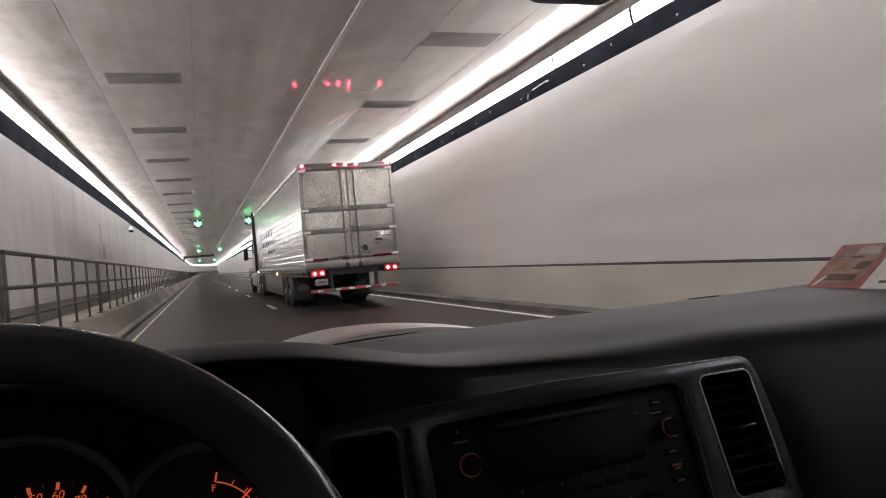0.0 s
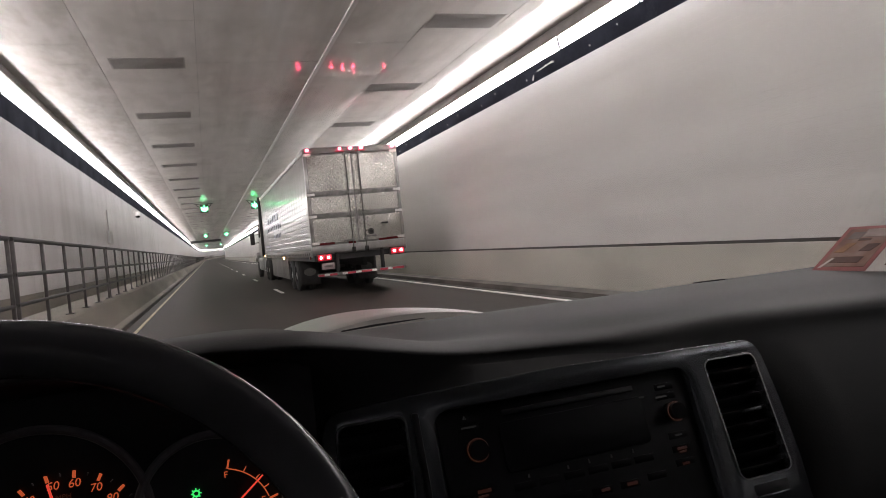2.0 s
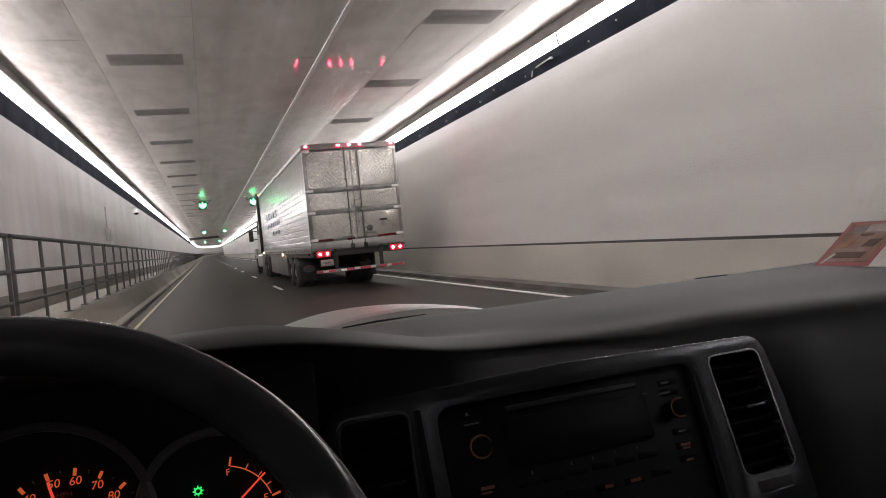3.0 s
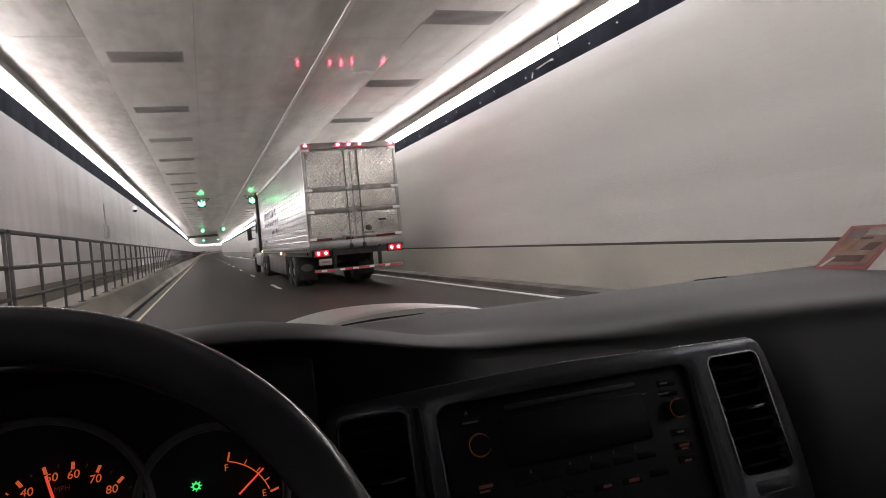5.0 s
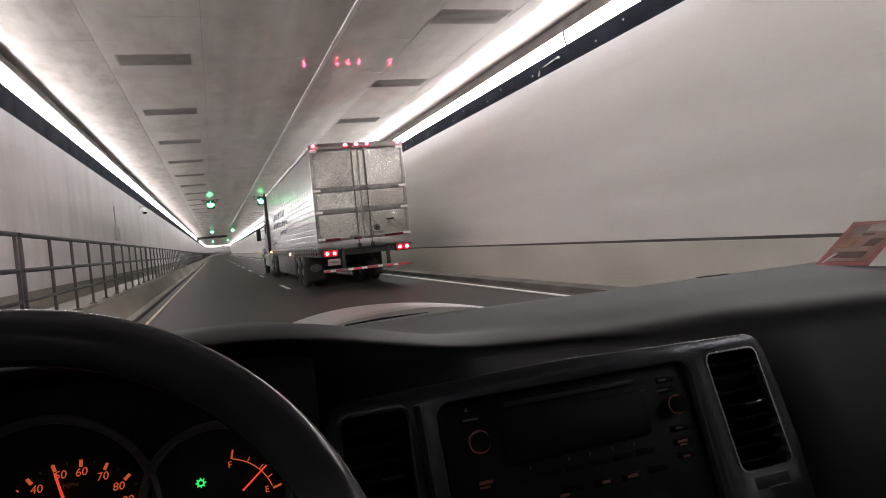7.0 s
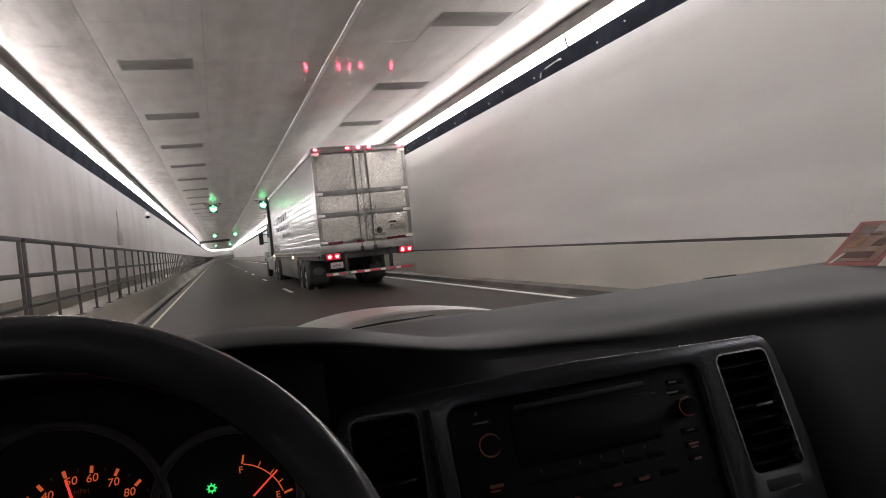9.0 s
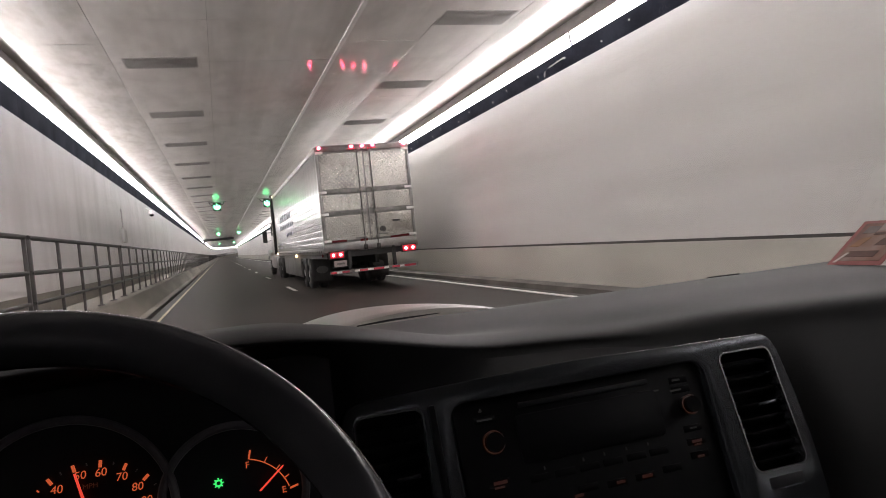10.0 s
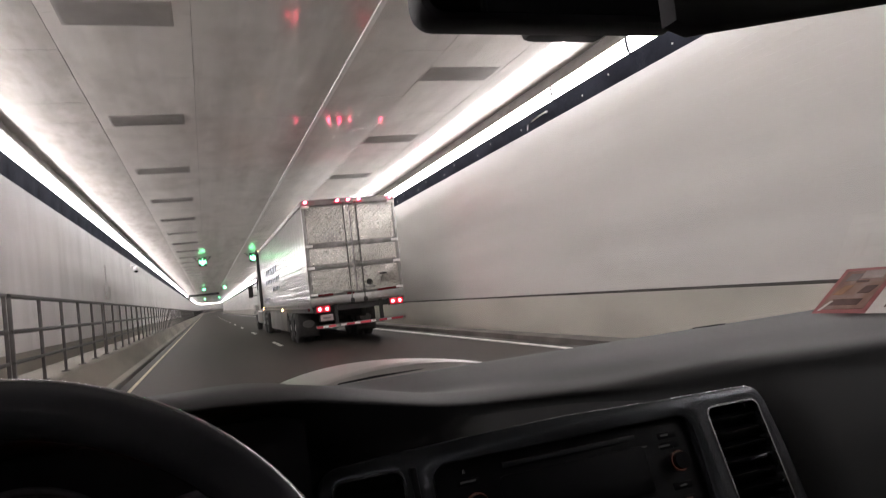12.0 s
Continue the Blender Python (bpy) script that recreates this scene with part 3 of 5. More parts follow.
first = railing()
first.matrix_basis = Matrix.Translation((-2.46, Y0 + 0.5, 0.606))
for k in range(1, 20):
    copy_thing(first, Matrix.Translation((-2.46, Y0 + 0.5 + PITCH * k, 0.606)))
far = [Y0 + 0.5 + PITCH * 20] + [y for y in STATIONS if y > Y0 + PITCH * 20 + 2]
run = empty("railing_run", label="far stretch of dark walkway railing", category="railing", kind="stuff")
for z in (1.89, 1.406, 0.99):
    part("rail", sweep([(-2.49, z - 0.03), (-2.43, z - 0.03), (-2.43, z + 0.03), (-2.49, z + 0.03)], far), M["rail"], run)
a = new_bm()
for y in np.arange(far[0], 400, 1.8):
    box(a, (-2.49 + bend(y), y, 0.6 + climb(y)), (-2.43 + bend(y), y + 0.06, 1.88 + climb(y)))
part("posts", a, M["rail"], run, "", 0)

# small fittings on the sooty wall
cabinet = empty("wall_cabinet", (XL, 27.6, 2.46), label="grey louvred metal box with conduit on the tiled wall", category="electrical box")
a = new_bm()
box(a, (0.0, -0.40, -0.24), (0.10, 0.40, 0.24), 0.012)
part("body", a, M["sign"], cabinet, "pale grey metal body")
a = new_bm()
box(a, (0.101, -0.36, -0.014), (0.112, 0.36, 0.010), 0.003)
slat = part("louvre", a, M["vent"], cabinet, matrix=Matrix.Translation((0, 0, 0.17)))
for k in range(1, 6):
    shared("louvre", slat.data, cabinet, Matrix.Translation((0, 0, 0.17 - 0.066 * k)))
a = new_bm()
rod(a, (0.03, 0.0, 0.24), (0.03, 0.0, 1.0), 0.022, 10)
part("conduit", a, M["sign"], cabinet, "thin grey conduit")
wcam = empty("wall_camera", (XL, 37.4, 3.86), label="small pale dome camera on a wall bracket", category="camera")
a = new_bm()
box(a, (0.0, -0.06, 0.10), (0.03, 0.06, 0.30), 0.005)
rod(a, (0.03, 0, 0.22), (0.24, 0, 0.22), 0.022)
rod(a, (0.24, 0, 0.24), (0.24, 0, 0.08), 0.026)
part("bracket", a, M["sign"], wcam)
a = new_bm()
rod(a, (0.24, 0, 0.10), (0.24, 0, -0.06), 0.13, 20)
rod(a, (0.24, 0, 0.15), (0.24, 0, 0.10), 0.05, 20, 0.13)
part("housing", a, M["whitetape"], wcam, "white housing")
a = new_bm()
for k in range(4):
    t0, t1 = math.pi / 8 * k, math.pi / 8 * (k + 1)
    rod(a, (0.24, 0, -0.06 - 0.115 * math.sin(t0)), (0.24, 0, -0.06 - 0.115 * math.sin(t1)), 0.115 * math.cos(t0), 20, max(0.004, 0.115 * math.cos(t1)))
part("dome", a, M["mirror"], wcam, "dark glossy dome")


# ---- the lorry ahead: trailer ----
XA, XB, YT, YF, Z0, Z1 = 2.66, 5.26, 17.8, 34.0, 1.16, 4.02
XM = (XA + XB) / 2
AHEAD = 1.0         # how far the lorry stands beyond its own plan


def wheel_set(parent, x, y, out, radius=0.51, width=0.27, polished=True):
    """One road wheel with its axle along x; out: the side (-1 or 1) that its dish faces."""
    a = new_bm()
    prof = [(0.30, 0.0), (0.40, 0.0), (0.47, 0.02), (radius, 0.06), (radius, width - 0.06), (0.47, width - 0.02), (0.40, width), (0.30, width)]
    n, rows = 36, []
    for i in range(n):
        t = 2 * math.pi * i / n
        rows.append([a.verts.new((out * (w - width), r * math.cos(t), r * math.sin(t))) for r, w in prof])
    for i in range(n):
        p, q = rows[i], rows[(i + 1) % n]
        for k in range(len(prof)):
            a.faces.new((p[k], p[(k + 1) % len(prof)], q[(k + 1) % len(prof)], q[k]))
    w = part("wheel", a, M["rubber"], parent, "dusty black tyre", matrix=Matrix.Translation((x, y, radius)))
    a = new_bm()
    rod(a, (out * -width, 0, 0), (out * -0.07, 0, 0), 0.305, 28)
    rod(a, (out * -0.09, 0, 0), (out * -0.015, 0, 0), 0.13, 20, 0.11)
    for k in range(8):
        t = 2 * math.pi * k / 8
        rod(a, (out * -0.075, 0.19 * math.cos(t), 0.19 * math.sin(t)), (out * -0.045, 0.19 * math.cos(t), 0.19 * math.sin(t)), 0.018, 8)
    part("rim", a, M["alu"] if polished else M["darksteel"], w, "dull metal rim")
    return w


def quilted(x0, x1, z0, z1, y):
    """Quilted stainless sheet: raised seams crossing on the diagonal, over a faintly buckled sheet."""
    p, d = 0.112, 0.0052
    def seam(s):
        return (0.5 + 0.5 * math.cos(2 * math.pi * s / p)) ** 3
    def fn(u, v):
        s = max(seam(u + v), seam(u - v))
        edge = min(u - x0, x1 - u, v - z0, z1 - v) / 0.02
        wave = 0.0046 * math.sin(u * 3.1 + v * 2.3) + 0.0022 * math.sin(v * 5.0 - u * 3.0)
        return (u, y - d * s * min(1, max(0, edge)) - wave, v)
    return grid_mesh("quilt", fn, np.linspace(x0, x1, int((x1 - x0) / 0.0065)), np.linspace(z0, z1, int((z1 - z0) / 0.0065)))


def build_trailer():
    tr = empty("semi_trailer", (0, AHEAD, 0), label="white refrigerated box trailer with quilted stainless rear doors", category="trailer")
    # box body behind the skins
    a = new_bm()
    box(a, (XA + 0.03, YT + 0.06, Z0), (XB - 0.03, YF, Z1 - 0.03), 0.03)
    part("body", a, M["truckwhite"], tr, "white box body")

    # side sheets: beads low down, flat and slightly buckled above
    def side(x, s):
        def fn(y, z):
            bead = 0.0
            if z < 2.95:
                ph = ((z - 1.30) / 0.165) % 1.0
                bead = 0.005 * (1 if 0.14 < ph < 0.86 else (ph / 0.14 if ph <= 0.14 else (1 - ph) / 0.14))
            post = abs(((y - YT) / 0.62) % 1.0 - 0.5)
            swell = math.exp(-((z - 2.70) / 0.30) ** 2)
            buckle = (0.0008 + 0.0042 * swell) * math.sin(y * 10.13) * (0.7 + 0.3 * math.sin(z * 9.1 + y * 0.7)) + (0.003 if post > 0.47 else 0.0)
            return (x + s * (bead + buckle - 0.013), y, z)
        zs = sorted(set([round(1.30 + 0.165 * k + o * 0.165, 4) for k in range(10) for o in (0.0, 0.13, 0.5, 0.87)] + list(np.linspace(2.95, Z1 - 0.04, 12))))
        return grid_mesh("side", fn, np.arange(YT + 0.05, YF - 0.01, 0.0775), zs)
    part("side_panel", side(XA, -1), M["sidesheet"], tr, "beaded white side sheet with dull shine", 5)
    part("side_panel", side(XB, 1), M["sidesheet"], tr, "beaded white side sheet with dull shine", 5)
    for x, s in ((XA, -1), (XB, 1)):
        a = new_bm()
        box(a, (x - 0.012, YT + 0.02, Z0 - 0.04), (x + 0.02, YF, 1.30), 0.008)
        part("base_rail", a, M["alu"], tr)
        a = new_bm()
        box(a, (x - 0.018, YT + 0.02, Z1 - 0.12), (x + 0.02, YF, Z1), 0.012)
        part("top_rail", a, M["alu"], tr)
    a = new_bm()
    rod(a, (-0.008, 0, 0), (0.008, 0, 0), 0.035, 10)
    plug = part("plug", a, M["darksteel"], tr, matrix=Matrix.Translation((XA - 0.012, YT + 0.5, 1.205)))
    for k in range(1, 38):
        shared("plug", plug.data, tr, Matrix.Translation((XA - 0.012, YT + 0.5 + 0.41 * k, 1.205)))
    a = new_bm()
    box(a, (XA, YF, Z0 - 0.05), (XB, YF + 0.06, Z1), 0.03)
    part("nose", a, M["darksteel"], tr)
    # unreadable lettering and a picture on the side, as bars
    rng = random.Random(9)
    for z, h, ya, yb, n in ((2.70, 0.26, 26.2, 31.4, 5), (2.32, 0.16, 25.4, 31.6, 8), (1.97, 0.13, 25.6, 28.6, 5), (1.62, 0.07, 30.5, 33.3, 4), (1.47, 0.07, 30.5, 33.3, 4)):
        y = ya
        for k in range(n):
            w = (yb - ya) / n * rng.uniform(0.55, 0.8)
            a = new_bm()
            box(a, (XA - 0.009, y, z - h / 2), (XA + 0.004, y + w, z + h / 2))
            part("graphic_bar", a, M["inkdark"], tr, "dark blue printed bar")
            y += (yb - ya) / n

    # rear frame
    for x0, x1 in ((XA, XA + 0.075), (XB - 0.075, XB)):
        a = new_bm()
        box(a, (x0, YT - 0.01, Z0), (x1, YT + 0.12, Z1 - 0.14), 0.012)
        part("corner_post", a, M["alu"], tr)
    a = new_bm()
    box(a, (XA, YT - 0.02, Z1 - 0.14), (XB, YT + 0.12, Z1), 0.015)
    box(a, (XA + 0.02, YT - 0.05, Z1 - 0.015), (XB - 0.02, YT + 0.05, Z1 + 0.015), 0.006)
    part("header", a, M["steel"], tr, "grimy steel header")
    a = new_bm()
    box(a, (XA, YT - 0.04, 1.19), (XB, YT + 0.15, 1.40), 0.015)
    part("sill", a, M["alu"], tr, "scuffed metal rear sill")
    # doors
    for name, x0, x1 in (("door", XA + 0.08, XM - 0.006), ("door", XM + 0.006, XB - 0.08)):
        a = new_bm()
        box(a, (x0, YT + 0.012, 1.41), (x1, YT + 0.055, Z1 - 0.15), 0.006)
        d = part(name, a, M["steel"], tr, "quilted stainless door")
        for z0, z1 in ((1.46, 2.13), (2.27, 2.72), (2.86, 3.84)):
            part("quilted_panel", quilted(x0 + 0.015, x1 - 0.015, z0, z1, YT + 0.008), M["stainless"], d, "shiny quilted stainless sheet", 60)
        for z in (2.20, 2.79):
            a = new_bm()
            box(a, (x0, YT - 0.006, z - 0.055), (x1, YT + 0.012, z + 0.055), 0.006)
            part("crossband", a, M["steel"], d, "dull steel band")
    # hinges
    a = new_bm()
    box(a, (-0.10, -0.012, -0.035), (0.10, 0.012, 0.035), 0.006)
    for u in (-0.07, -0.02, 0.03, 0.08):
        rod(a, (u, -0.012, 0), (u, -0.022, 0), 0.013, 8)
    hinge = None
    for x in (XA + 0.11, XB - 0.11):
        for z in (1.47, 2.20, 2.79, 3.86):
            m = Matrix.Translation((x, YT - 0.018, z))
            if hinge is None:
                hinge = part("hinge", a, M["whitetape"], tr, "pale hinge plate", matrix=m)
            else:
                shared("hinge", hinge.data, tr, m, "pale hinge plate")
    # lock rods with their keepers and handles
    for x in (XM - 0.17, XM + 0.19):
        a = new_bm()
        rod(a, (x, YT - 0.045, 1.22), (x, YT - 0.045, 3.93), 0.018, 12)
        bar = part("lock_rod", a, M["skirt"], tr, "dull grey lock rod")
        a = new_bm()
        for z in (1.50, 2.20, 2.79, 3.85):
            box(a, (x - 0.055, YT - 0.07, z - 0.035), (x + 0.055, YT - 0.012, z + 0.035), 0.008)
        part("keeper", a, M["steel"], bar)
        a = new_bm()
        box(a, (x - 0.05, YT - 0.08, 1.17), (x + 0.05, YT - 0.03, 1.30), 0.01)
        part("cam_lock", a, M["darksteel"], bar)
    for x0, x1, z in ((XM - 0.42, XM - 0.14, 1.50), (XM + 0.22, XM + 0.52, 1.56)):
        a = new_bm()
        box(a, (x0, YT - 0.07, z - 0.025), (x1, YT - 0.04, z + 0.025), 0.01)
        part("handle", a, M["steel"], tr)
    a = new_bm()
    ring(a, (XM + 0.36, YT - 0.03, 1.68), 0.085, 0.014, (0, -1, 0), 24, 8)
    rod(a, (XM + 0.36, YT - 0.01, 1.68), (XM + 0.36, YT - 0.03, 1.68), 0.05, 16)
    part("round_badge", a, M["darksteel"], tr)
    # inspection hatch and its catch
    a = new_bm()
    box(a, (XB - 0.62, YT - 0.022, 1.66), (XB - 0.14, YT + 0.0, 2.10), 0.008)
    hatch = part("hatch", a, M["stainless"], tr, "small plain metal hatch")
    a = new_bm()
    box(a, (XB - 0.64, YT - 0.045, 1.86), (XB - 0.44, YT - 0.02, 1.91), 0.008)
    part("catch", a, M["darksteel"], hatch)

    def lens(name, x, z, w, h, mat, parent=tr, y=YT - 0.03, label=""):
        a = new_bm()
        box(a, (x - w / 2, y - 0.03, z - h / 2), (x + w / 2, y, z + h / 2), 0.012)
        return part(name, a, mat, parent, label)

    # clearance lamps on the header
    for x in (XA + 0.12, XM - 0.30, XM + 0.0, XM + 0.30, XB - 0.12):
        lens("clearance_lamp", x, Z1 - 0.03, 0.075, 0.05, M["hot_lens"], label="glowing red clearance lamp")
    for x in (XM - 0.30, XM + 0.27):
        lens("red_reflector", x, Z1 - 0.10, 0.26, 0.035, M["redtape"], y=YT - 0.019)
    # tail lamp boxes
    for x0, n in ((XA + 0.10, 2), (XB - 0.47, 2)):
        a = new_bm()
        box(a, (x0, YT - 0.03, 0.98), (x0 + 0.42, YT + 0.10, 1.19), 0.01)
        b = part("tail_lamp_box", a, M["darksteel"], tr, "dark tail lamp box")
        lens("lamp_bezel", x0 + 0.21, 1.085, 0.38, 0.17, M["lens_plate"], b, YT - 0.028, "dark red lens plate")
        for k in range(n):
            a = new_bm()
            rod(a, (x0 + 0.11 + 0.2 * k, YT - 0.085, 1.085), (x0 + 0.11 + 0.2 * k, YT - 0.055, 1.085), 0.038, 18)
            part("tail_lamp", a, M["tail_lens"], b, "glowing red tail lamp")
            a = new_bm()
            ring(a, (x0 + 0.11 + 0.2 * k, YT - 0.075, 1.085), 0.075, 0.015, (0, -1, 0), 20, 8)
            part("lamp_rim", a, M["red_lens"], b)
    # tape pieces above the sill
    for x0, x1, z in ((XA + 0.22, XA + 0.62, 1.45), (XM - 0.30, XM - 0.1, 1.43), (XM + 0.55, XM + 0.85, 1.44), (XB - 0.50, XB - 0.12, 1.45)):
        a = new_bm()
        box(a, (x0, YT - 0.026, z - 0.03), (x1, YT - 0.014, z + 0.03))
        part("red_tape", a, M["red_lens_dim"], tr)
    # number plate as a plain plate; its own faint glow replaces light falling on it
    a = new_bm()
    box(a, (XA + 0.22, YT - 0.01, 0.76), (XA + 0.56, YT + 0.01, 0.93), 0.006)
    plate = part("number_plate", a, M["plate_glow"], tr, "pale number plate with a faint added glow")
    a = new_bm()
    box(a, (XA + 0.28, YT - 0.014, 0.82), (XA + 0.50, YT - 0.009, 0.87))
    part("print", a, M["skirt"], plate)
    # underride guard in red and white tape
    ug = new_bm()
    box(ug, (XA + 0.10, YT + 0.03, 0.57), (XB - 0.02, YT + 0.13, 0.65), 0.01)
    guard = part("underride_guard", ug, M["steel"], tr, "steel underride guard")
    x = XA + 0.11
    pieces = ((0.16, 1), (0.15, 0), (0.20, 1), (0.14, 2), (0.15, 0), (0.22, 1), (0.16, 0), (0.30, 1), (0.14, 0), (0.09, 2), (0.22, 1), (0.13, 0), (0.33, 1))
    for w, red in pieces:
        if red < 2:
            a = new_bm()
            box(a, (x, YT + 0.018, 0.580), (x + w - 0.004, YT + 0.03, 0.634))
            part("tape", a, M["redtape"] if red else M["whitetape"], guard)
        x += w
    for x in (XA + 0.62, XB - 0.72):
        a = new_bm()
        box(a, (x, YT + 0.04, 0.56), (x + 0.09, YT + 0.16, 1.2), 0.01)
        part("guard_post", a, M["darksteel"], guard)
    # chassis, axles, wheels, flaps, skirts
    a = new_bm()
    box(a, (XA + 0.06, YT + 0.1, 1.0), (XB - 0.06, YF - 0.1, Z0 - 0.002))
    for x in (XM - 0.5, XM + 0.4):
        box(a, (x, YT + 1.6, 0.72), (x + 0.12, YT + 8.2, 1.0), 0.01)
    for y in (22.25, 23.5):
        rod(a, (XA + 0.3, y, 0.51), (XB - 0.3, y, 0.51), 0.075, 12)
    part("chassis", a, M["darksteel"], tr)
    for y in (22.25, 23.5):
        for x, o in ((XA + 0.03, -1), (XA + 0.36, -1), (XB - 0.03, 1), (XB - 0.36, 1)):
            wheel_set(tr, x, y, o, polished=(x in (XA + 0.03, XB - 0.03)))
    for x0 in (XA + 0.05, XB - 0.70):
        a = new_bm()
        def flap(u, v, x0=x0):
            return (x0 + 0.65 * u, 21.45 - 0.05 * math.sin(v * 2.4) + 0.01 * math.sin(u * 9), 0.20 + 0.82 * v)
        me = grid_mesh("flap", flap, np.linspace(0, 1, 8), np.linspace(0, 1, 8))
        fl = part("mud_flap", me, M["rubber"], tr, "black rubber mud flap")
        fl.modifiers.new("thick", "SOLIDIFY").thickness = 0.015
        a = new_bm()
        prism(a, [(x0 + 0.32 + 0.19 * math.cos(t), 0.62 + 0.12 * math.sin(t)) for t in np.linspace(0, 2 * math.pi, 20, False)], 21.36, 21.375)
        part("oval_mark", a, M["skirt"], fl, "pale worn oval mark")
    for x in (XA + 0.06, XB - 0.10):
        a = new_bm()
        box(a, (x, 24.6, 0.32), (x + 0.04, 31.2, 1.10), 0.01)
        part("side_skirt", a, M["skirt"], tr, "dusty grey side skirt")
    for x in (XA + 0.35, XB - 0.45):
        a = new_bm()
        box(a, (x, 31.5, 0.25), (x + 0.1, 31.62, 1.1), 0.01)
        box(a, (x - 0.06, 31.4, 0.20), (x + 0.16, 31.72, 0.25), 0.01)
        part("landing_leg", a, M["darksteel"], tr)
    for y, z, mat in ((24.95, 1.10, "amber"), (YT + 0.25, 1.10, "red_lens_dim"), (33.6, 1.2, "amber")):
        a = new_bm()
        box(a, (XA - 0.05, y, z - 0.04), (XA - 0.01, y + 0.14, z + 0.04), 0.012)
        part("side_marker", a, M[mat], tr, "side marker lamp")
    for y in (YT + 0.4, 23.0, 28.0, 33.8):
        a = new_bm()
        box(a, (XA - 0.03, y, Z1 - 0.03), (XA + 0.01, y + 0.09, Z1 + 0.01), 0.008)
        part("top_marker", a, M["amber"] if y > 30 else M["whitetape"], tr)
    return tr


build_trailer()


def build_tractor():
    tc = empty("road_tractor", (0, AHEAD, 0), label="white long-nosed road tractor pulling the trailer", category="truck")
    a = new_bm()
    prism(a, [(34.6, 1.15), (38.6, 1.15), (39.2, 1.7), (39.0, 2.2), (38.3, 3.05), (37.6, 3.55), (36.0, 3.95), (34.9, 3.9), (34.6, 3.6)], XA + 0.10, XB - 0.10, "X", 0.08)
    part("cab", a, M["truckwhite"], tc, "white sleeper cab")
    a = new_bm()
    prism(a, [(38.6, 0.75), (41.2, 0.75), (41.35, 1.3), (41.1, 1.75), (39.0, 2.15), (38.6, 2.1)], XA + 0.22, XB - 0.22, "X", 0.12)
    part("bonnet", a, M["truckwhite"], tc, "white bonnet")
    for x in (XA - 0.05, XB - 0.25):
        a = new_bm()
        prism(a, [(38.9, 0.9), (39.1, 1.25), (39.6, 1.42), (40.3, 1.42), (40.8, 1.2), (41.1, 0.9), (40.7, 0.9), (40.4, 1.1), (39.4, 1.1), (39.1, 0.9)], x, x + 0.3, "X", 0.03)
        part("wing", a, M["truckwhite"], tc, "white front wing")
    a = new_bm()
    box(a, (XA + 0.1, 41.2, 0.35), (XB - 0.1, 41.5, 0.85), 0.06)
    part("bumper", a, M["alu"], tc)
    for x, d in ((XA - 0.02, 1), (XB + 0.02, -1)):
        a = new_bm()
        box(a, (min(x, x + d * 0.6), 35.2, 0.45), (max(x, x + d * 0.6), 38.5, 1.13), 0.12, 4)
        part("side_fairing", a, M["truckwhite"], tc, "white side fairing")
        a = new_bm()
        box(a, (min(x - d * 0.32, x - d * 0.08), 39.0, 1.85), (max(x - d * 0.32, x - d * 0.08), 39.1, 2.5), 0.03)
        rod(a, (x - d * 0.1, 39.0, 1.95), (x + d * 0.2, 38.8, 1.95), 0.02)
        rod(a, (x - d * 0.1, 39.0, 2.4), (x + d * 0.2, 38.8, 2.4), 0.02)
        part("door_mirror", a, M["darksteel"], tc, "black door mirror")
        a = new_bm()
        box(a, (x + d * 0.085, 37.5, 2.2), (x + d * 0.13, 38.3, 2.9), 0.02)
        part("side_window", a, M["gloss"], tc, "dark side window")
    a = new_bm()
    rod(a, (XA - 0.03, 34.45, 1.2), (XA - 0.03, 34.45, 4.12), 0.07, 14)
    part("exhaust_stack", a, M["darksteel"], tc, "black exhaust stack")
    a = new_bm()
    for x in (XM - 0.5, XM + 0.4):
        box(a, (x, 32.4, 0.7), (x + 0.1, 40.8, 0.98), 0.01)
    for y in (33.2, 34.5, 40.0):
        rod(a, (XA + 0.3, y, 0.51), (XB - 0.3, y, 0.51), 0.07)
    part("chassis", a, M["darksteel"], tc)
    for y in (33.2, 34.5):
        for x, o in ((XA + 0.05, -1), (XA + 0.38, -1), (XB - 0.05, 1), (XB - 0.38, 1)):
            wheel_set(tc, x, y, o)
    for x, o in ((XA + 0.02, -1), (XB - 0.02, 1)):
        wheel_set(tc, x, 40.0, o)


build_tractor()


# ---- the car that carries the camera ----
CX = 0.39           # the car's middle line


def smooth(a, b, x):
    t = min(1.0, max(0.0, (x - a) / (b - a)))
    return t * t * (3 - 2 * t)


def pick(x, table):
    """A soft line through the table's points: linear, then averaged over a few centimetres."""
    near = np.linspace(x - 0.05, x + 0.05, 9)
    return float(np.mean(np.interp(near, [p[0] for p in table], [p[1] for p in table])))


EDGE_Y = ((-0.4, 0.60), (0.05, 0.60), (0.12, 0.64), (0.20, 0.71), (0.29, 0.775), (0.36, 0.80), (0.60, 0.80), (0.70, 0.785), (0.95, 0.77), (1.3, 0.78))
EDGE_Z = ((-0.4, -0.078), (-0.1, -0.074), (0.05, -0.076), (0.12, -0.092), (0.20, -0.119), (0.29, -0.142), (0.36, -0.150), (0.48, -0.158), (0.60, -0.158), (0.70, -0.155), (0.95, -0.161), (1.3, -0.168))


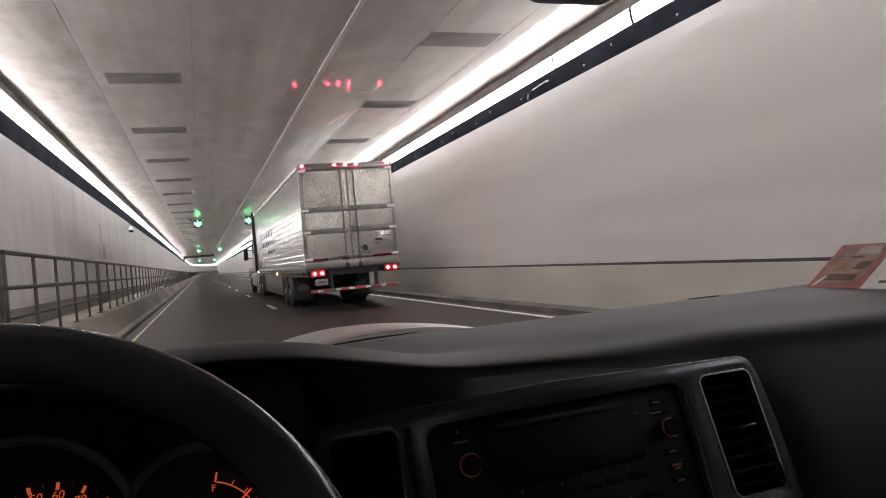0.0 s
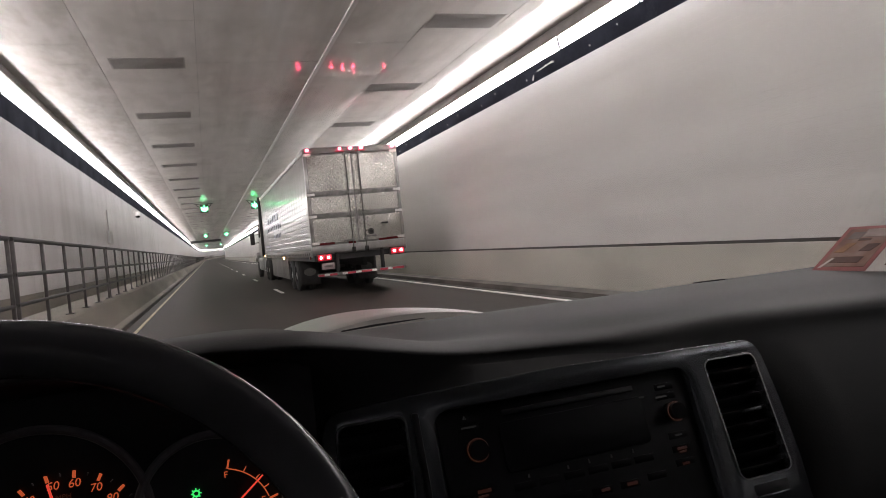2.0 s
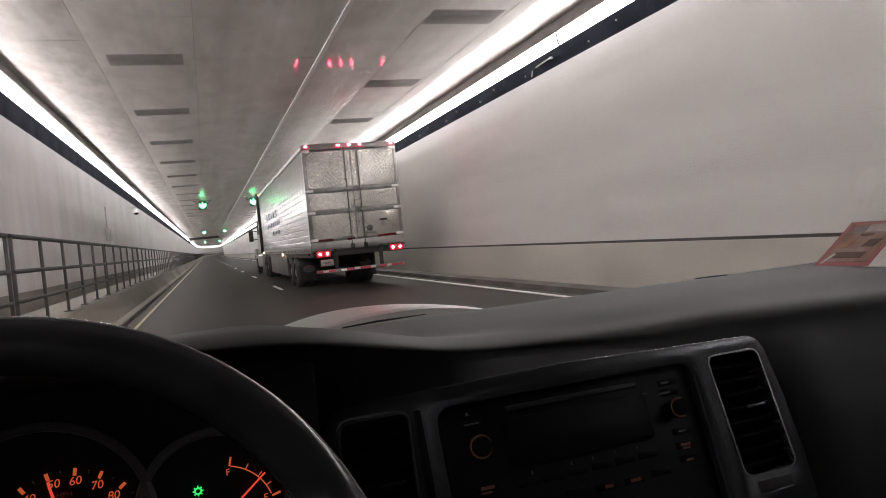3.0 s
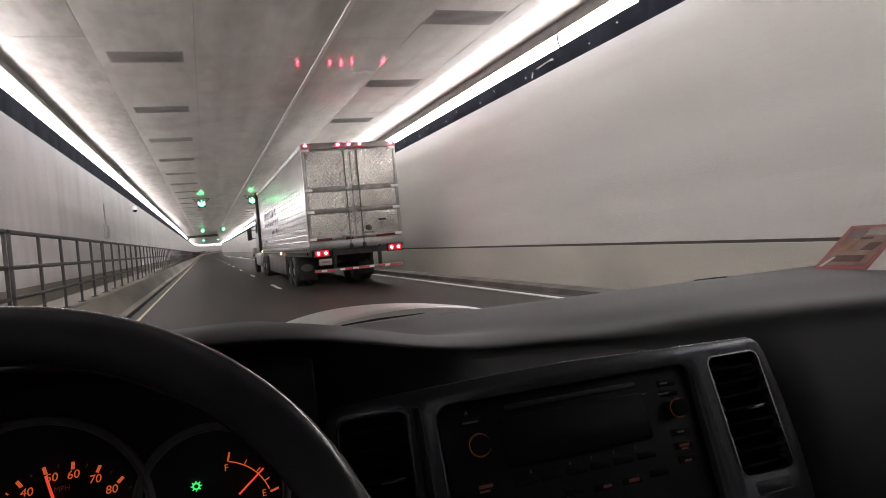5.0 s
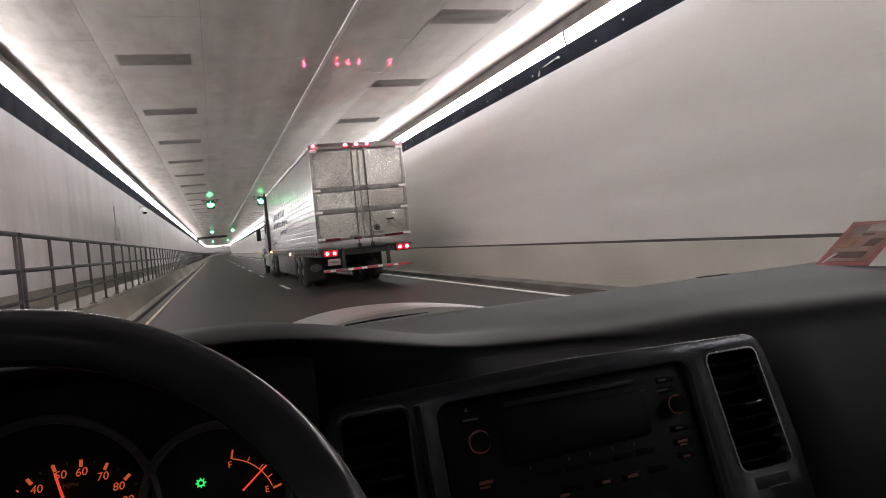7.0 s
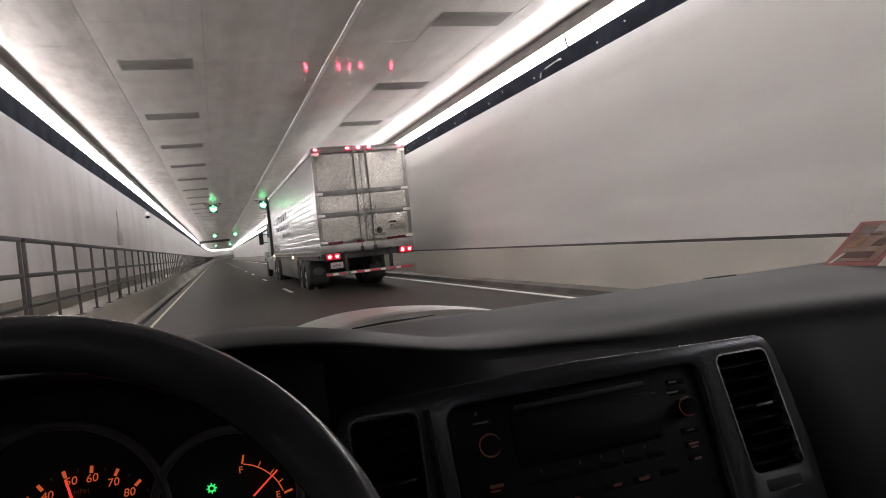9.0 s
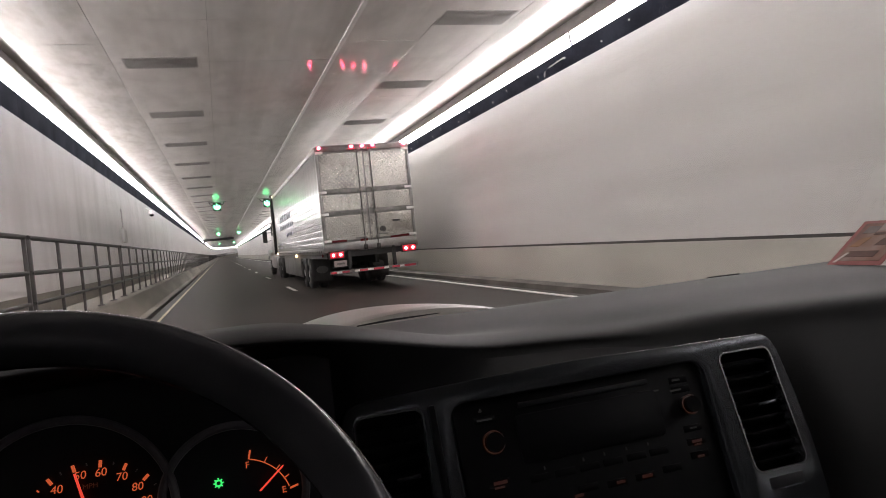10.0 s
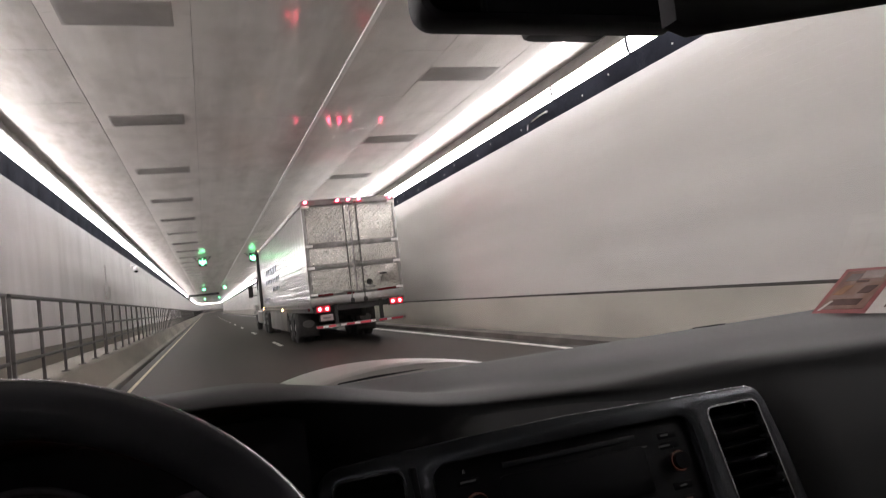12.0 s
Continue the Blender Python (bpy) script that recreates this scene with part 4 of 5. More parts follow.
def dash_sheet():
    """The padded top, its rolled edge and the face below, over the car's width."""
    def fn(x, k):
        b = 1 - smooth(0.02, 0.26, x)
        ye, ze = pick(x, EDGE_Y), pick(x, EDGE_Z)
        mid = smooth(0.06, 0.12, x) * (1 - smooth(0.42, 0.66, x))
        low = smooth(0.42, 0.66, x)
        lean = smooth(0.695, 0.78, x)
        up = 1 - low
        def blend(under, centre, right):
            return tuple(u * max(0.0, 1 - mid - low) + c * mid + r * low for u, c, r in zip(under, centre, right))
        pts = [
            (1.20, -0.165), (1.15, -0.146), (1.09, -0.1375),
            (0.98, -0.139 + 0.030 * b), (0.925 - 0.055 * b, -0.1405 + 0.0525 * b), (0.885 - 0.095 * b, -0.1440 + 0.060 * b),
            (ye + 0.05, ze + 0.005 + 0.001 * (1 - b)), (ye + 0.03, ze + 0.004), (ye + 0.010, ze + 0.001 * up), (ye + 0.001, ze - 0.009 + 0.006 * up), (ye, ze - 0.018 + 0.012 * up),
            blend((ye + 0.012, ze - 0.014), (ye + 0.010, ze - 0.016), (ye - 0.004, ze - 0.035)),
            blend((ye + 0.10, ze - 0.035), (0.768, -0.186), (0.768 - 0.018 * lean, -0.22)),
            blend((0.70, -0.16), (0.765, -0.26), (0.752 - 0.035 * lean, -0.30)),
            blend((0.70, -0.30), (0.80, -0.36), (0.73 - 0.045 * lean, -0.40)),
            blend((0.70, -0.45), (0.74, -0.50), (0.69, -0.52)),
            (0.70, -0.66),
        ]
        y, z = pts[k]
        return (x, y, E + z)
    xs = sorted(set(np.round(np.concatenate([np.linspace(-0.46, 1.32, 90), np.linspace(0.67, 0.72, 26), np.linspace(0.05, 0.13, 10)]), 4)))
    return grid_mesh("dash", fn, xs, list(range(17)))


dashboard = empty("dashboard", (0, 0, 0), label="dark grey vinyl car dashboard with silver-trimmed centre console", category="dashboard")
pad = part("padded_top", dash_sheet(), M["dash"], dashboard, "grained dark grey vinyl top and face", 50)
# left end takes a darker copy of the vinyl, with its shade in the colour
pad.data.materials.append(M["dash_shaded"])
for p in pad.data.polygons:
    if p.center.x < -0.03:
        p.material_index = 1
pad.modifiers.new("thick", "SOLIDIFY").thickness = 0.008
sub = pad.modifiers.new("soft", "SUBSURF")
sub.levels = sub.render_levels = 1

# black rods in place of the shadow line at the hood scoop's rear edge
a = new_bm()
rod(a, (0.192, 1.100, E - 0.1385), (0.250, 1.105, E - 0.1365), 0.0012, 8, 0.0020)
rod(a, (0.250, 1.105, E - 0.1365), (0.335, 1.110, E - 0.1365), 0.0020, 8, 0.0006)
part("scoop_shadow_line", a, M["black"], dashboard, "dark line standing in for the shadow behind the hood scoop")

# centre console: a leaning plane; its own x across, z up along the lean, -y towards the seats
STACK = pose(CX, 0.74, E - 0.195, -17.82, 0, 0)
stack = empty("centre_stack")
stack.parent, stack.matrix_basis = dashboard, STACK


def console():
    def vent_hole(x0, x1, grow=0.0):
        """The rounded opening of an air vent, leaning outwards on its way down."""
        lean = 0.046 if x0 > 0 else -0.046
        return [(x - lean * (z + 0.075), z) for x, z in rounded(x0 - grow, x1 + grow, -0.149 - grow, -0.0015 + grow, 0.010 + grow)]
    rim = [(-0.288, 0.006), (-0.293, -0.006), (-0.301, -0.063), (-0.305, -0.130), (-0.303, -0.20), (-0.295, -0.33), (0.290, -0.33), (0.2985, -0.20), (0.3002, -0.130),
           (0.2958, -0.063), (0.2885, -0.006), (0.2838, 0.006), (0.278, 0.0125), (0.269, 0.0165), (0.14, 0.0195), (0.0, 0.0235), (-0.06, 0.0225), (-0.20, 0.020), (-0.272, 0.0165), (-0.282, 0.0125)]
    holes = [vent_hole(-0.279, -0.2045), rounded(-0.1685, 0.1685, -0.318, -0.004, 0.018), vent_hole(0.1987, 0.2757)]
    a = new_bm()
    for loop in [rim] + holes:
        vs = [a.verts.new((x, -0.006, z)) for x, z in loop]
        for i in range(len(vs)):
            a.edges.new((vs[i], vs[(i + 1) % len(vs)]))
    flat = bmesh.ops.triangle_fill(a, use_beauty=True, use_dissolve=False, edges=a.edges[:], normal=(0, -1, 0))
    front = [f for f in flat["geom"] if isinstance(f, bmesh.types.BMFace)]
    back = bmesh.ops.extrude_face_region(a, geom=front)
    bmesh.ops.translate(a, vec=(0, 0.036, 0), verts=[v for v in back["geom"] if isinstance(v, bmesh.types.BMVert)])
    bmesh.ops.recalc_face_normals(a, faces=a.faces[:])
    lips = [e for e in a.edges if all(abs(v.co.y + 0.006) < 1e-5 for v in e.verts) and any(abs(f.normal.y) < 0.5 for f in e.link_faces)]
    bmesh.ops.bevel(a, geom=lips, offset=0.0028, segments=3, affect="EDGES", profile=0.5)
    part("trim_frame", a, M["silver"], stack, "satin silver console trim", 40)
    # a raised silver fillet beside the radio and at the vent's inner edge
    a = new_bm()
    for x in (-0.190,):
        box(a, (x - 0.004, -0.011, -0.33), (x + 0.004, -0.004, 0.0), 0.003)
    part("fillet", a, M["gloss"], stack)
    # a chrome rod added as the highlight on the trim's top edge
    a = new_bm()
    rod(a, (0.15, -0.0048, 0.0185), (0.266, -0.0048, 0.0160), 0.0009, 8)
    part("edge_highlight", a, M["chrome"], stack, "thin chrome rod standing in for the highlight along the trim")
    for x0, x1 in ((-0.279, -0.2045), (0.1987, 0.2757)):
        lean = 0.046 if x0 > 0 else -0.046
        a = new_bm()
        box(a, (x0 - 0.008, 0.028, -0.155), (x1 + 0.008, 0.035, 0.004))
        vent = part("air_vent", a, M["gloss"], stack, "black louvred air vent")
        a = new_bm()
        frame_plate(a, vent_hole(x0, x1, 0.0020), vent_hole(x0, x1, -0.0002), -0.0078, -0.003)
        # right rim chrome, left black: the lit and shaded sides set by material
        part("vent_rim", a, M["chrome"] if x0 > 0 else M["black"], vent, "thin raised rim")
        a = new_bm()
        prism(a, [(0.002, -0.002), (0.022, 0.004), (0.022, 0.006), (0.002, 0.001)], x0 + 0.001, x1 - 0.001, "X")
        slat = part("louvre", a, M["gloss"], vent, matrix=Matrix.Translation((-lean * 0.057, 0, -0.018)))
        for k in range(1, 8):
            z = -0.018 - 0.0172 * k
            shared("louvre", slat.data, vent, Matrix.Translation((-lean * (z + 0.075), 0, z)))
        a = new_bm()
        box(a, ((x0 + x1) / 2 + 0.001, -0.003, -0.0735), ((x0 + x1) / 2 + 0.029, 0.010, -0.0685), 0.002)
        part("slider", a, M["silver"], vent, "small silver slider")
        m = (x0 + x1) / 2 + lean * 0.09
        a = new_bm()
        box(a, (m - 0.026, -0.0075, -0.1720), (m + 0.026, 0.002, -0.1580), 0.002)
        wheelpart = part("thumb_wheel", a, M["black"], vent)
        a = new_bm()
        box(a, (m - 0.026, -0.0088, -0.1738), (m + 0.026, -0.0055, -0.1720), 0.0007)
        part("edge", a, M["silver"], wheelpart)

    # radio
    a = new_bm()
    prism(a, rounded(-0.164, 0.170, -0.318, -0.002, 0.014), 0.004, 0.012, "Y", 0.001)
    radio = part("radio", a, M["gloss"], stack, "black car radio with dim legends")
    a = new_bm()
    prism(a, rounded(-0.092, 0.098, -0.083, -0.028, 0.006), 0.0015, 0.004, "Y", 0.0008)
    part("display", a, M["gloss"], radio, "unlit display window")
    a = new_bm()
    box(a, (-0.085, 0.001, -0.020), (0.090, 0.004, -0.014), 0.001)
    part("disc_slot", a, M["panel"], radio)
    for x, z, r in ((-0.125, -0.052, 0.0118), (0.137, -0.054, 0.0108)):
        a = new_bm()
        rod(a, (x, 0.004, z), (x, -0.012, z), r, 28, r * 0.92)
        knob = part("knob", a, M["gloss"], radio, "black round knob")
        a = new_bm()
        ring(a, (x, -0.006, z), r + 0.0012, 0.0007, (0, -1, 0), 36, 6)
        part("knob_ring", a, M["orange_ring"], knob, "dim orange ring")
    a = new_bm()
    box(a, (-0.013, 0.0037, -0.004), (0.013, 0.005, 0.004), 0.0002)
    key = None
    spots = [(-0.075 + 0.0315 * k, -0.100) for k in range(6)] + [(0.135, -0.022), (0.135, -0.034), (0.137, -0.082), (0.137, -0.098), (0.137, -0.114), (-0.125, -0.096),
             (-0.128, -0.026), (-0.02, -0.122), (0.018, -0.124), (0.056, -0.124), (0.094, -0.122)]
    for x, z in spots:
        m = Matrix.Translation((x, 0, z))
        if key is None:
            key = part("button", a, M["gloss"], radio, matrix=m)
        else:
            shared("button", key.data, radio, m)
    # legends too dim to read, as bars
    for x, z, w, h, mat in ((0.131, -0.0218, 0.011, 0.0022, "grey_dim"), (0.127, -0.034, 0.016, 0.0022, "grey_dim"), (0.098, -0.030, 0.010, 0.002, "grey_dim"),
                            (0.137, -0.098, 0.014, 0.003, "orange_dim"), (0.137, -0.102, 0.010, 0.002, "orange_dim"), (0.137, -0.082, 0.010, 0.002, "grey_dim"),
                            (-0.128, -0.026, 0.018, 0.002, "grey_dim"), (-0.124, -0.096, 0.016, 0.0035, "orange_dim"), (-0.126, -0.101, 0.012, 0.002, "orange_dim"),
                            (0.022, -0.124, 0.011, 0.003, "orange_dim"), (0.058, -0.124, 0.014, 0.0035, "orange_dim"), (0.137, -0.116, 0.010, 0.0025, "orange_dim"),
                            (-0.034, -0.128, 0.011, 0.003, "orange_dim")):
        a = new_bm()
        box(a, (x - w / 2, 0.0022, z - h / 2), (x + w / 2, 0.0030, z + h / 2))
        part("legend_bar", a, M[mat], radio)
    for x, z in ((-0.068, -0.0905), (-0.018, -0.0905), (0.010, -0.0895), (0.040, -0.089), (0.07, -0.089)):
        a = new_bm()
        prism(a, [(x - 0.0012, z - 0.002), (x + 0.0012, z - 0.002), (x + 0.0004, z + 0.002), (x - 0.0004, z + 0.002)], 0.0030, 0.0038)
        part("legend_tick", a, M["grey_dim"], radio)
    a = new_bm()
    prism(a, [(-0.133, -0.0165), (-0.129, -0.0165), (-0.131, -0.0125)], 0.002, 0.0038)
    part("hazard_mark", a, M["grey_dim"], radio)


console()

# instruments behind the wheel
cluster = empty("instrument_cluster")
cluster.parent = dashboard
GY = 0.66
a = new_bm()
box(a, (-0.45, GY + 0.006, E - 0.40), (0.085, GY + 0.02, E - 0.095))
part("panel", a, M["panel"], cluster, "black instrument panel")
for cx, cz, r in ((-0.150, -0.216, 0.086), (-0.013, -0.222, 0.0632), (-0.300, -0.222, 0.0632)):
    a = new_bm()
    ring(a, (cx, GY - 0.004, E + cz), r + 0.004, 0.004, (0, -1, 0), 60, 8)
    part("bezel", a, M["bezel"], cluster, "dull black dial bezel")
    a = new_bm()
    rod(a, (cx, GY + 0.005, E + cz), (cx, GY + 0.002, E + cz), r - 0.003, 60)
    part("dial_face", a, M["panel"], cluster)
FACE = Matrix.Rotation(radians(90), 4, "X")


def tick(parent, cx, cz, r0, r1, ang, w, mat):
    a = new_bm()
    box(a, (-w / 2, -0.0006, r0), (w / 2, 0.0006, r1))
    return part("tick", a, M[mat], parent, matrix=Matrix.Translation((cx, GY, E + cz)) @ Matrix.Rotation(radians(ang), 4, "Y"))


SX, SZ = -0.1312, -0.2318
for k, ang in enumerate((-31.3, -11.3, 9.1, 28.6, 48.2, 68.0)):
    tick(cluster, SX, SZ, 0.0565, 0.0625, ang, 0.0026, "orange")
    tick(cluster, SX, SZ, 0.0590, 0.0615, ang + 10, 0.0009, "grey_dim")
tick(cluster, SX, SZ, 0.0590, 0.0615, -42, 0.0009, "orange")
for word, x, z in (("40", -0.1575, -0.1885), ("50", -0.1385, -0.1800), ("60", -0.1222, -0.1805), ("70", -0.1062, -0.1875), ("80", -0.0945, -0.1988)):
    lettering("numeral", word, 0.0098, M["orange"], cluster, Matrix.Translation((x, GY - 0.001, E + z)) @ FACE, 0.15)
lettering("numeral", "90", 0.0098, M["orange"], cluster, Matrix.Translation((-0.0885, GY - 0.001, E - 0.212)) @ FACE, 0.15)
lettering("unit", "MPH", 0.0062, M["orange_ring"], cluster, Matrix.Translation((-0.1315, GY - 0.001, E - 0.1905)) @ FACE, 0.1)
a = new_bm()
prism(a, [(-0.0016, -0.01), (0.0016, -0.01), (0.0009, 0.056), (-0.0009, 0.056)], -0.004, -0.003)
part("needle", a, M["needle"], cluster, "red needle", matrix=Matrix.Translation((SX, GY, E + SZ)) @ Matrix.Rotation(radians(-11), 4, "Y"))
FX, FZ = -0.0101, -0.2388
a = new_bm()
ring(a, (FX, GY - 0.0005, E + FZ), 0.0475, 0.0005, (0, -1, 0), 30, 6, 17, 58)
part("fuel_arc", a, M["orange"], cluster)
for ang, w, ln in ((14, 0.0016, 0.008), (32, 0.0007, 0.005), (48, 0.0007, 0.005), (62, 0.0007, 0.005), (76, 0.0016, 0.008)):
    tick(cluster, FX, FZ, 0.047, 0.047 + ln, ang, w, "orange")
lettering("letter", "F", 0.0085, M["orange"], cluster, Matrix.Translation((-0.0005, GY - 0.001, E - 0.1985)) @ FACE)
lettering("letter", "E", 0.0085, M["orange"], cluster, Matrix.Translation((0.0300, GY - 0.001, E - 0.2275)) @ FACE)
a = new_bm()
prism(a, [(-0.0008, 0.024), (0.0008, 0.024), (0.0006, 0.054), (-0.0006, 0.054)], -0.004, -0.003)
part("needle", a, M["needle"], cluster, "red fuel needle", matrix=Matrix.Translation((FX, GY, E + FZ)) @ Matrix.Rotation(radians(50), 4, "Y"))
a = new_bm()
for k in range(8):
    t = 2 * math.pi * k / 8
    rod(a, (-0.0271 + 0.0030 * math.cos(t), GY, E - 0.2100 + 0.0030 * math.sin(t)), (-0.0271 + 0.0046 * math.cos(t), GY, E - 0.2100 + 0.0046 * math.sin(t)), 0.0006, 6)
ring(a, (-0.0271, GY, E - 0.2100), 0.0034, 0.0008, (0, -1, 0), 20, 6)
part("telltale", a, M["dialgreen"], cluster, "green lit lamp symbol")

# steering wheel
WC, WN = Vector((-0.1149, 0.3197, E - 0.1986)), Vector((0, -0.9063, 0.4226))
wheel = empty("steering_wheel", WC, label="black leather steering wheel", category="steering wheel")
a = new_bm()
ring(a, (0, 0, 0), 0.1944, 0.0150, WN, 128, 28, flat=0.74)
part("rim", a, M["leather"], wheel, "black leather rim")
q = Matrix.Translation((0, 0, 0)) @ WN.to_track_quat("Z", "Y").to_matrix().to_4x4()
a = new_bm()
bmesh.ops.create_cone(a, cap_ends=True, segments=40, radius1=0.085, radius2=0.070, depth=0.05, matrix=q @ Matrix.Translation((0, 0, -0.03)))
bmesh.ops.bevel(a, geom=a.edges[:], offset=0.008, segments=2, affect="EDGES")
part("hub", a, M["black"], wheel, "black airbag cover")
right = Vector((1, 0, 0))
down = WN.cross(right)
if down.z > 0:
    down = -down
for d in (right, -right, down):
    a = new_bm()
    rod(a, d * 0.06 - WN * 0.02, d * 0.178, 0.020, 12, 0.014)
    part("spoke", a, M["black"], wheel)
a = new_bm()
rod(a, -WN * 0.04, -WN * 0.36, 0.03, 16)
part("column", a, M["black"], wheel)

# printed card leaning at the end of the dashboard
P0 = Vector((1.0965, 1.040, E - 0.1405))
ALONG, UP = Vector((0.016, -0.097, 0.0)).normalized(), Vector((0.107, 0.0, 0.0750))
OUT = ALONG.cross(UP).normalized()
if OUT.x > 0:
    OUT = -OUT
card = empty("printed_card", P0, label="red and white printed card leaning on the dashboard", category="card")


def card_piece(name, u0, u1, v0, v1, lift, mat, skew=0.0):
    a = new_bm()
    ps = [ALONG * u0 + UP * v0, ALONG * u1 + UP * v0, ALONG * (u1 + skew) + UP * v1, ALONG * (u0 + skew) + UP * v1]
    lo = [a.verts.new(p + OUT * lift) for p in ps]
    hi = [a.verts.new(p + OUT * (lift + 0.0006)) for p in ps]
    a.faces.new(lo[::-1])
    a.faces.new(hi)
    for i in range(4):
        a.faces.new((lo[i], lo[(i + 1) % 4], hi[(i + 1) % 4], hi[i]))
    return part(name, a, M[mat], card)


card_piece("sheet", 0, 0.21, 0, 1.0, 0.0, "paper")
card_piece("red_panel", 0.0, 0.103, 0.0, 1.0, 0.0007, "cardred")
card_piece("picture", 0.009, 0.094, 0.09, 0.93, 0.0014, "picture")
card_piece("dark_shape", 0.022, 0.077, 0.17, 0.30, 0.0021, "cardbrown", 0.002)
card_piece("dark_shape", 0.060, 0.082, 0.42, 0.58, 0.0021, "cardbrown", 0.008)
card_piece("dark_shape", 0.043, 0.066, 0.655, 0.70, 0.0028, "cardbrown")
card_piece("grey_shape", 0.018, 0.042, 0.70, 0.86, 0.0021, "cardgrey", 0.003)
card_piece("pale_panel", 0.045, 0.086, 0.74, 0.92, 0.0021, "cardpale")
card_piece("orange_shape", 0.015, 0.033, 0.40, 0.60, 0.0021, "cardtan", 0.010)
card_piece("pale_shape", 0.009, 0.015, 0.05, 0.26, 0.0028, "paper", 0.012)
for u0, u1, v in ((0.128, 0.150, 0.12), (0.134, 0.185, 0.22), (0.125, 0.190, 0.45), (0.125, 0.190, 0.60), (0.125, 0.175, 0.75)):
    card_piece("print_bar", u0, u1, v, v + 0.05, 0.0007, "cardbrown")

# a dark twig-like clip lying at the foot of the windscreen
a = new_bm()
rod(a, (0.845, 1.070, E - 0.1350), (0.893, 1.040, E - 0.1325), 0.0010, 8, 0.0013)
tagged(part("pen", a, M["black"]), "thin dark stick lying on the dashboard", "stick")

# rear-view mirror
mir = empty("rear_view_mirror", (CX, 0.60, E + 0.280), label="black rear-view mirror on the windscreen", category="mirror")
TURN = Matrix.Rotation(radians(0), 4, "Z")
a = new_bm()
prism(a, rounded(-0.172, 0.130, -0.040, 0.042, 0.022), -0.012, 0.030, "Y", 0.008)
part("shell", a, M["black"], mir, "black plastic shell", matrix=TURN)
a = new_bm()
prism(a, rounded(-0.164, 0.122, -0.032, 0.034, 0.018), -0.0135, -0.0125)
part("glass", a, M["mirror"], mir, "mirror glass", matrix=TURN)
a = new_bm()
rod(a, (0.02, 0.03, 0.0), (0.02, 0.12, 0.09), 0.012)
box(a, (-0.03, 0.03, -0.03), (0.07, 0.08, 0.06), 0.012)
part("stalk", a, M["black"], mir)


# sun visor folded part of the way down
a = new_bm()
prism(a, [(0.355, E + 0.172), (0.375, E + 0.165), (0.86, E + 0.235), (0.90, E + 0.28), (0.90, E + 0.43), (0.355, E + 0.43)], 0.415, 0.435, "Y", 0.004)
visor = empty("sun_visor", label="dark cloth sun visor under the headliner", category="sun visor")
part("flap", a, M["visor"], visor)
a = new_bm()
rod(a, (0.38, 0.425, E + 0.425), (1.0, 0.425, E + 0.45), 0.006)
part("hinge_rod", a, M["black"], visor)


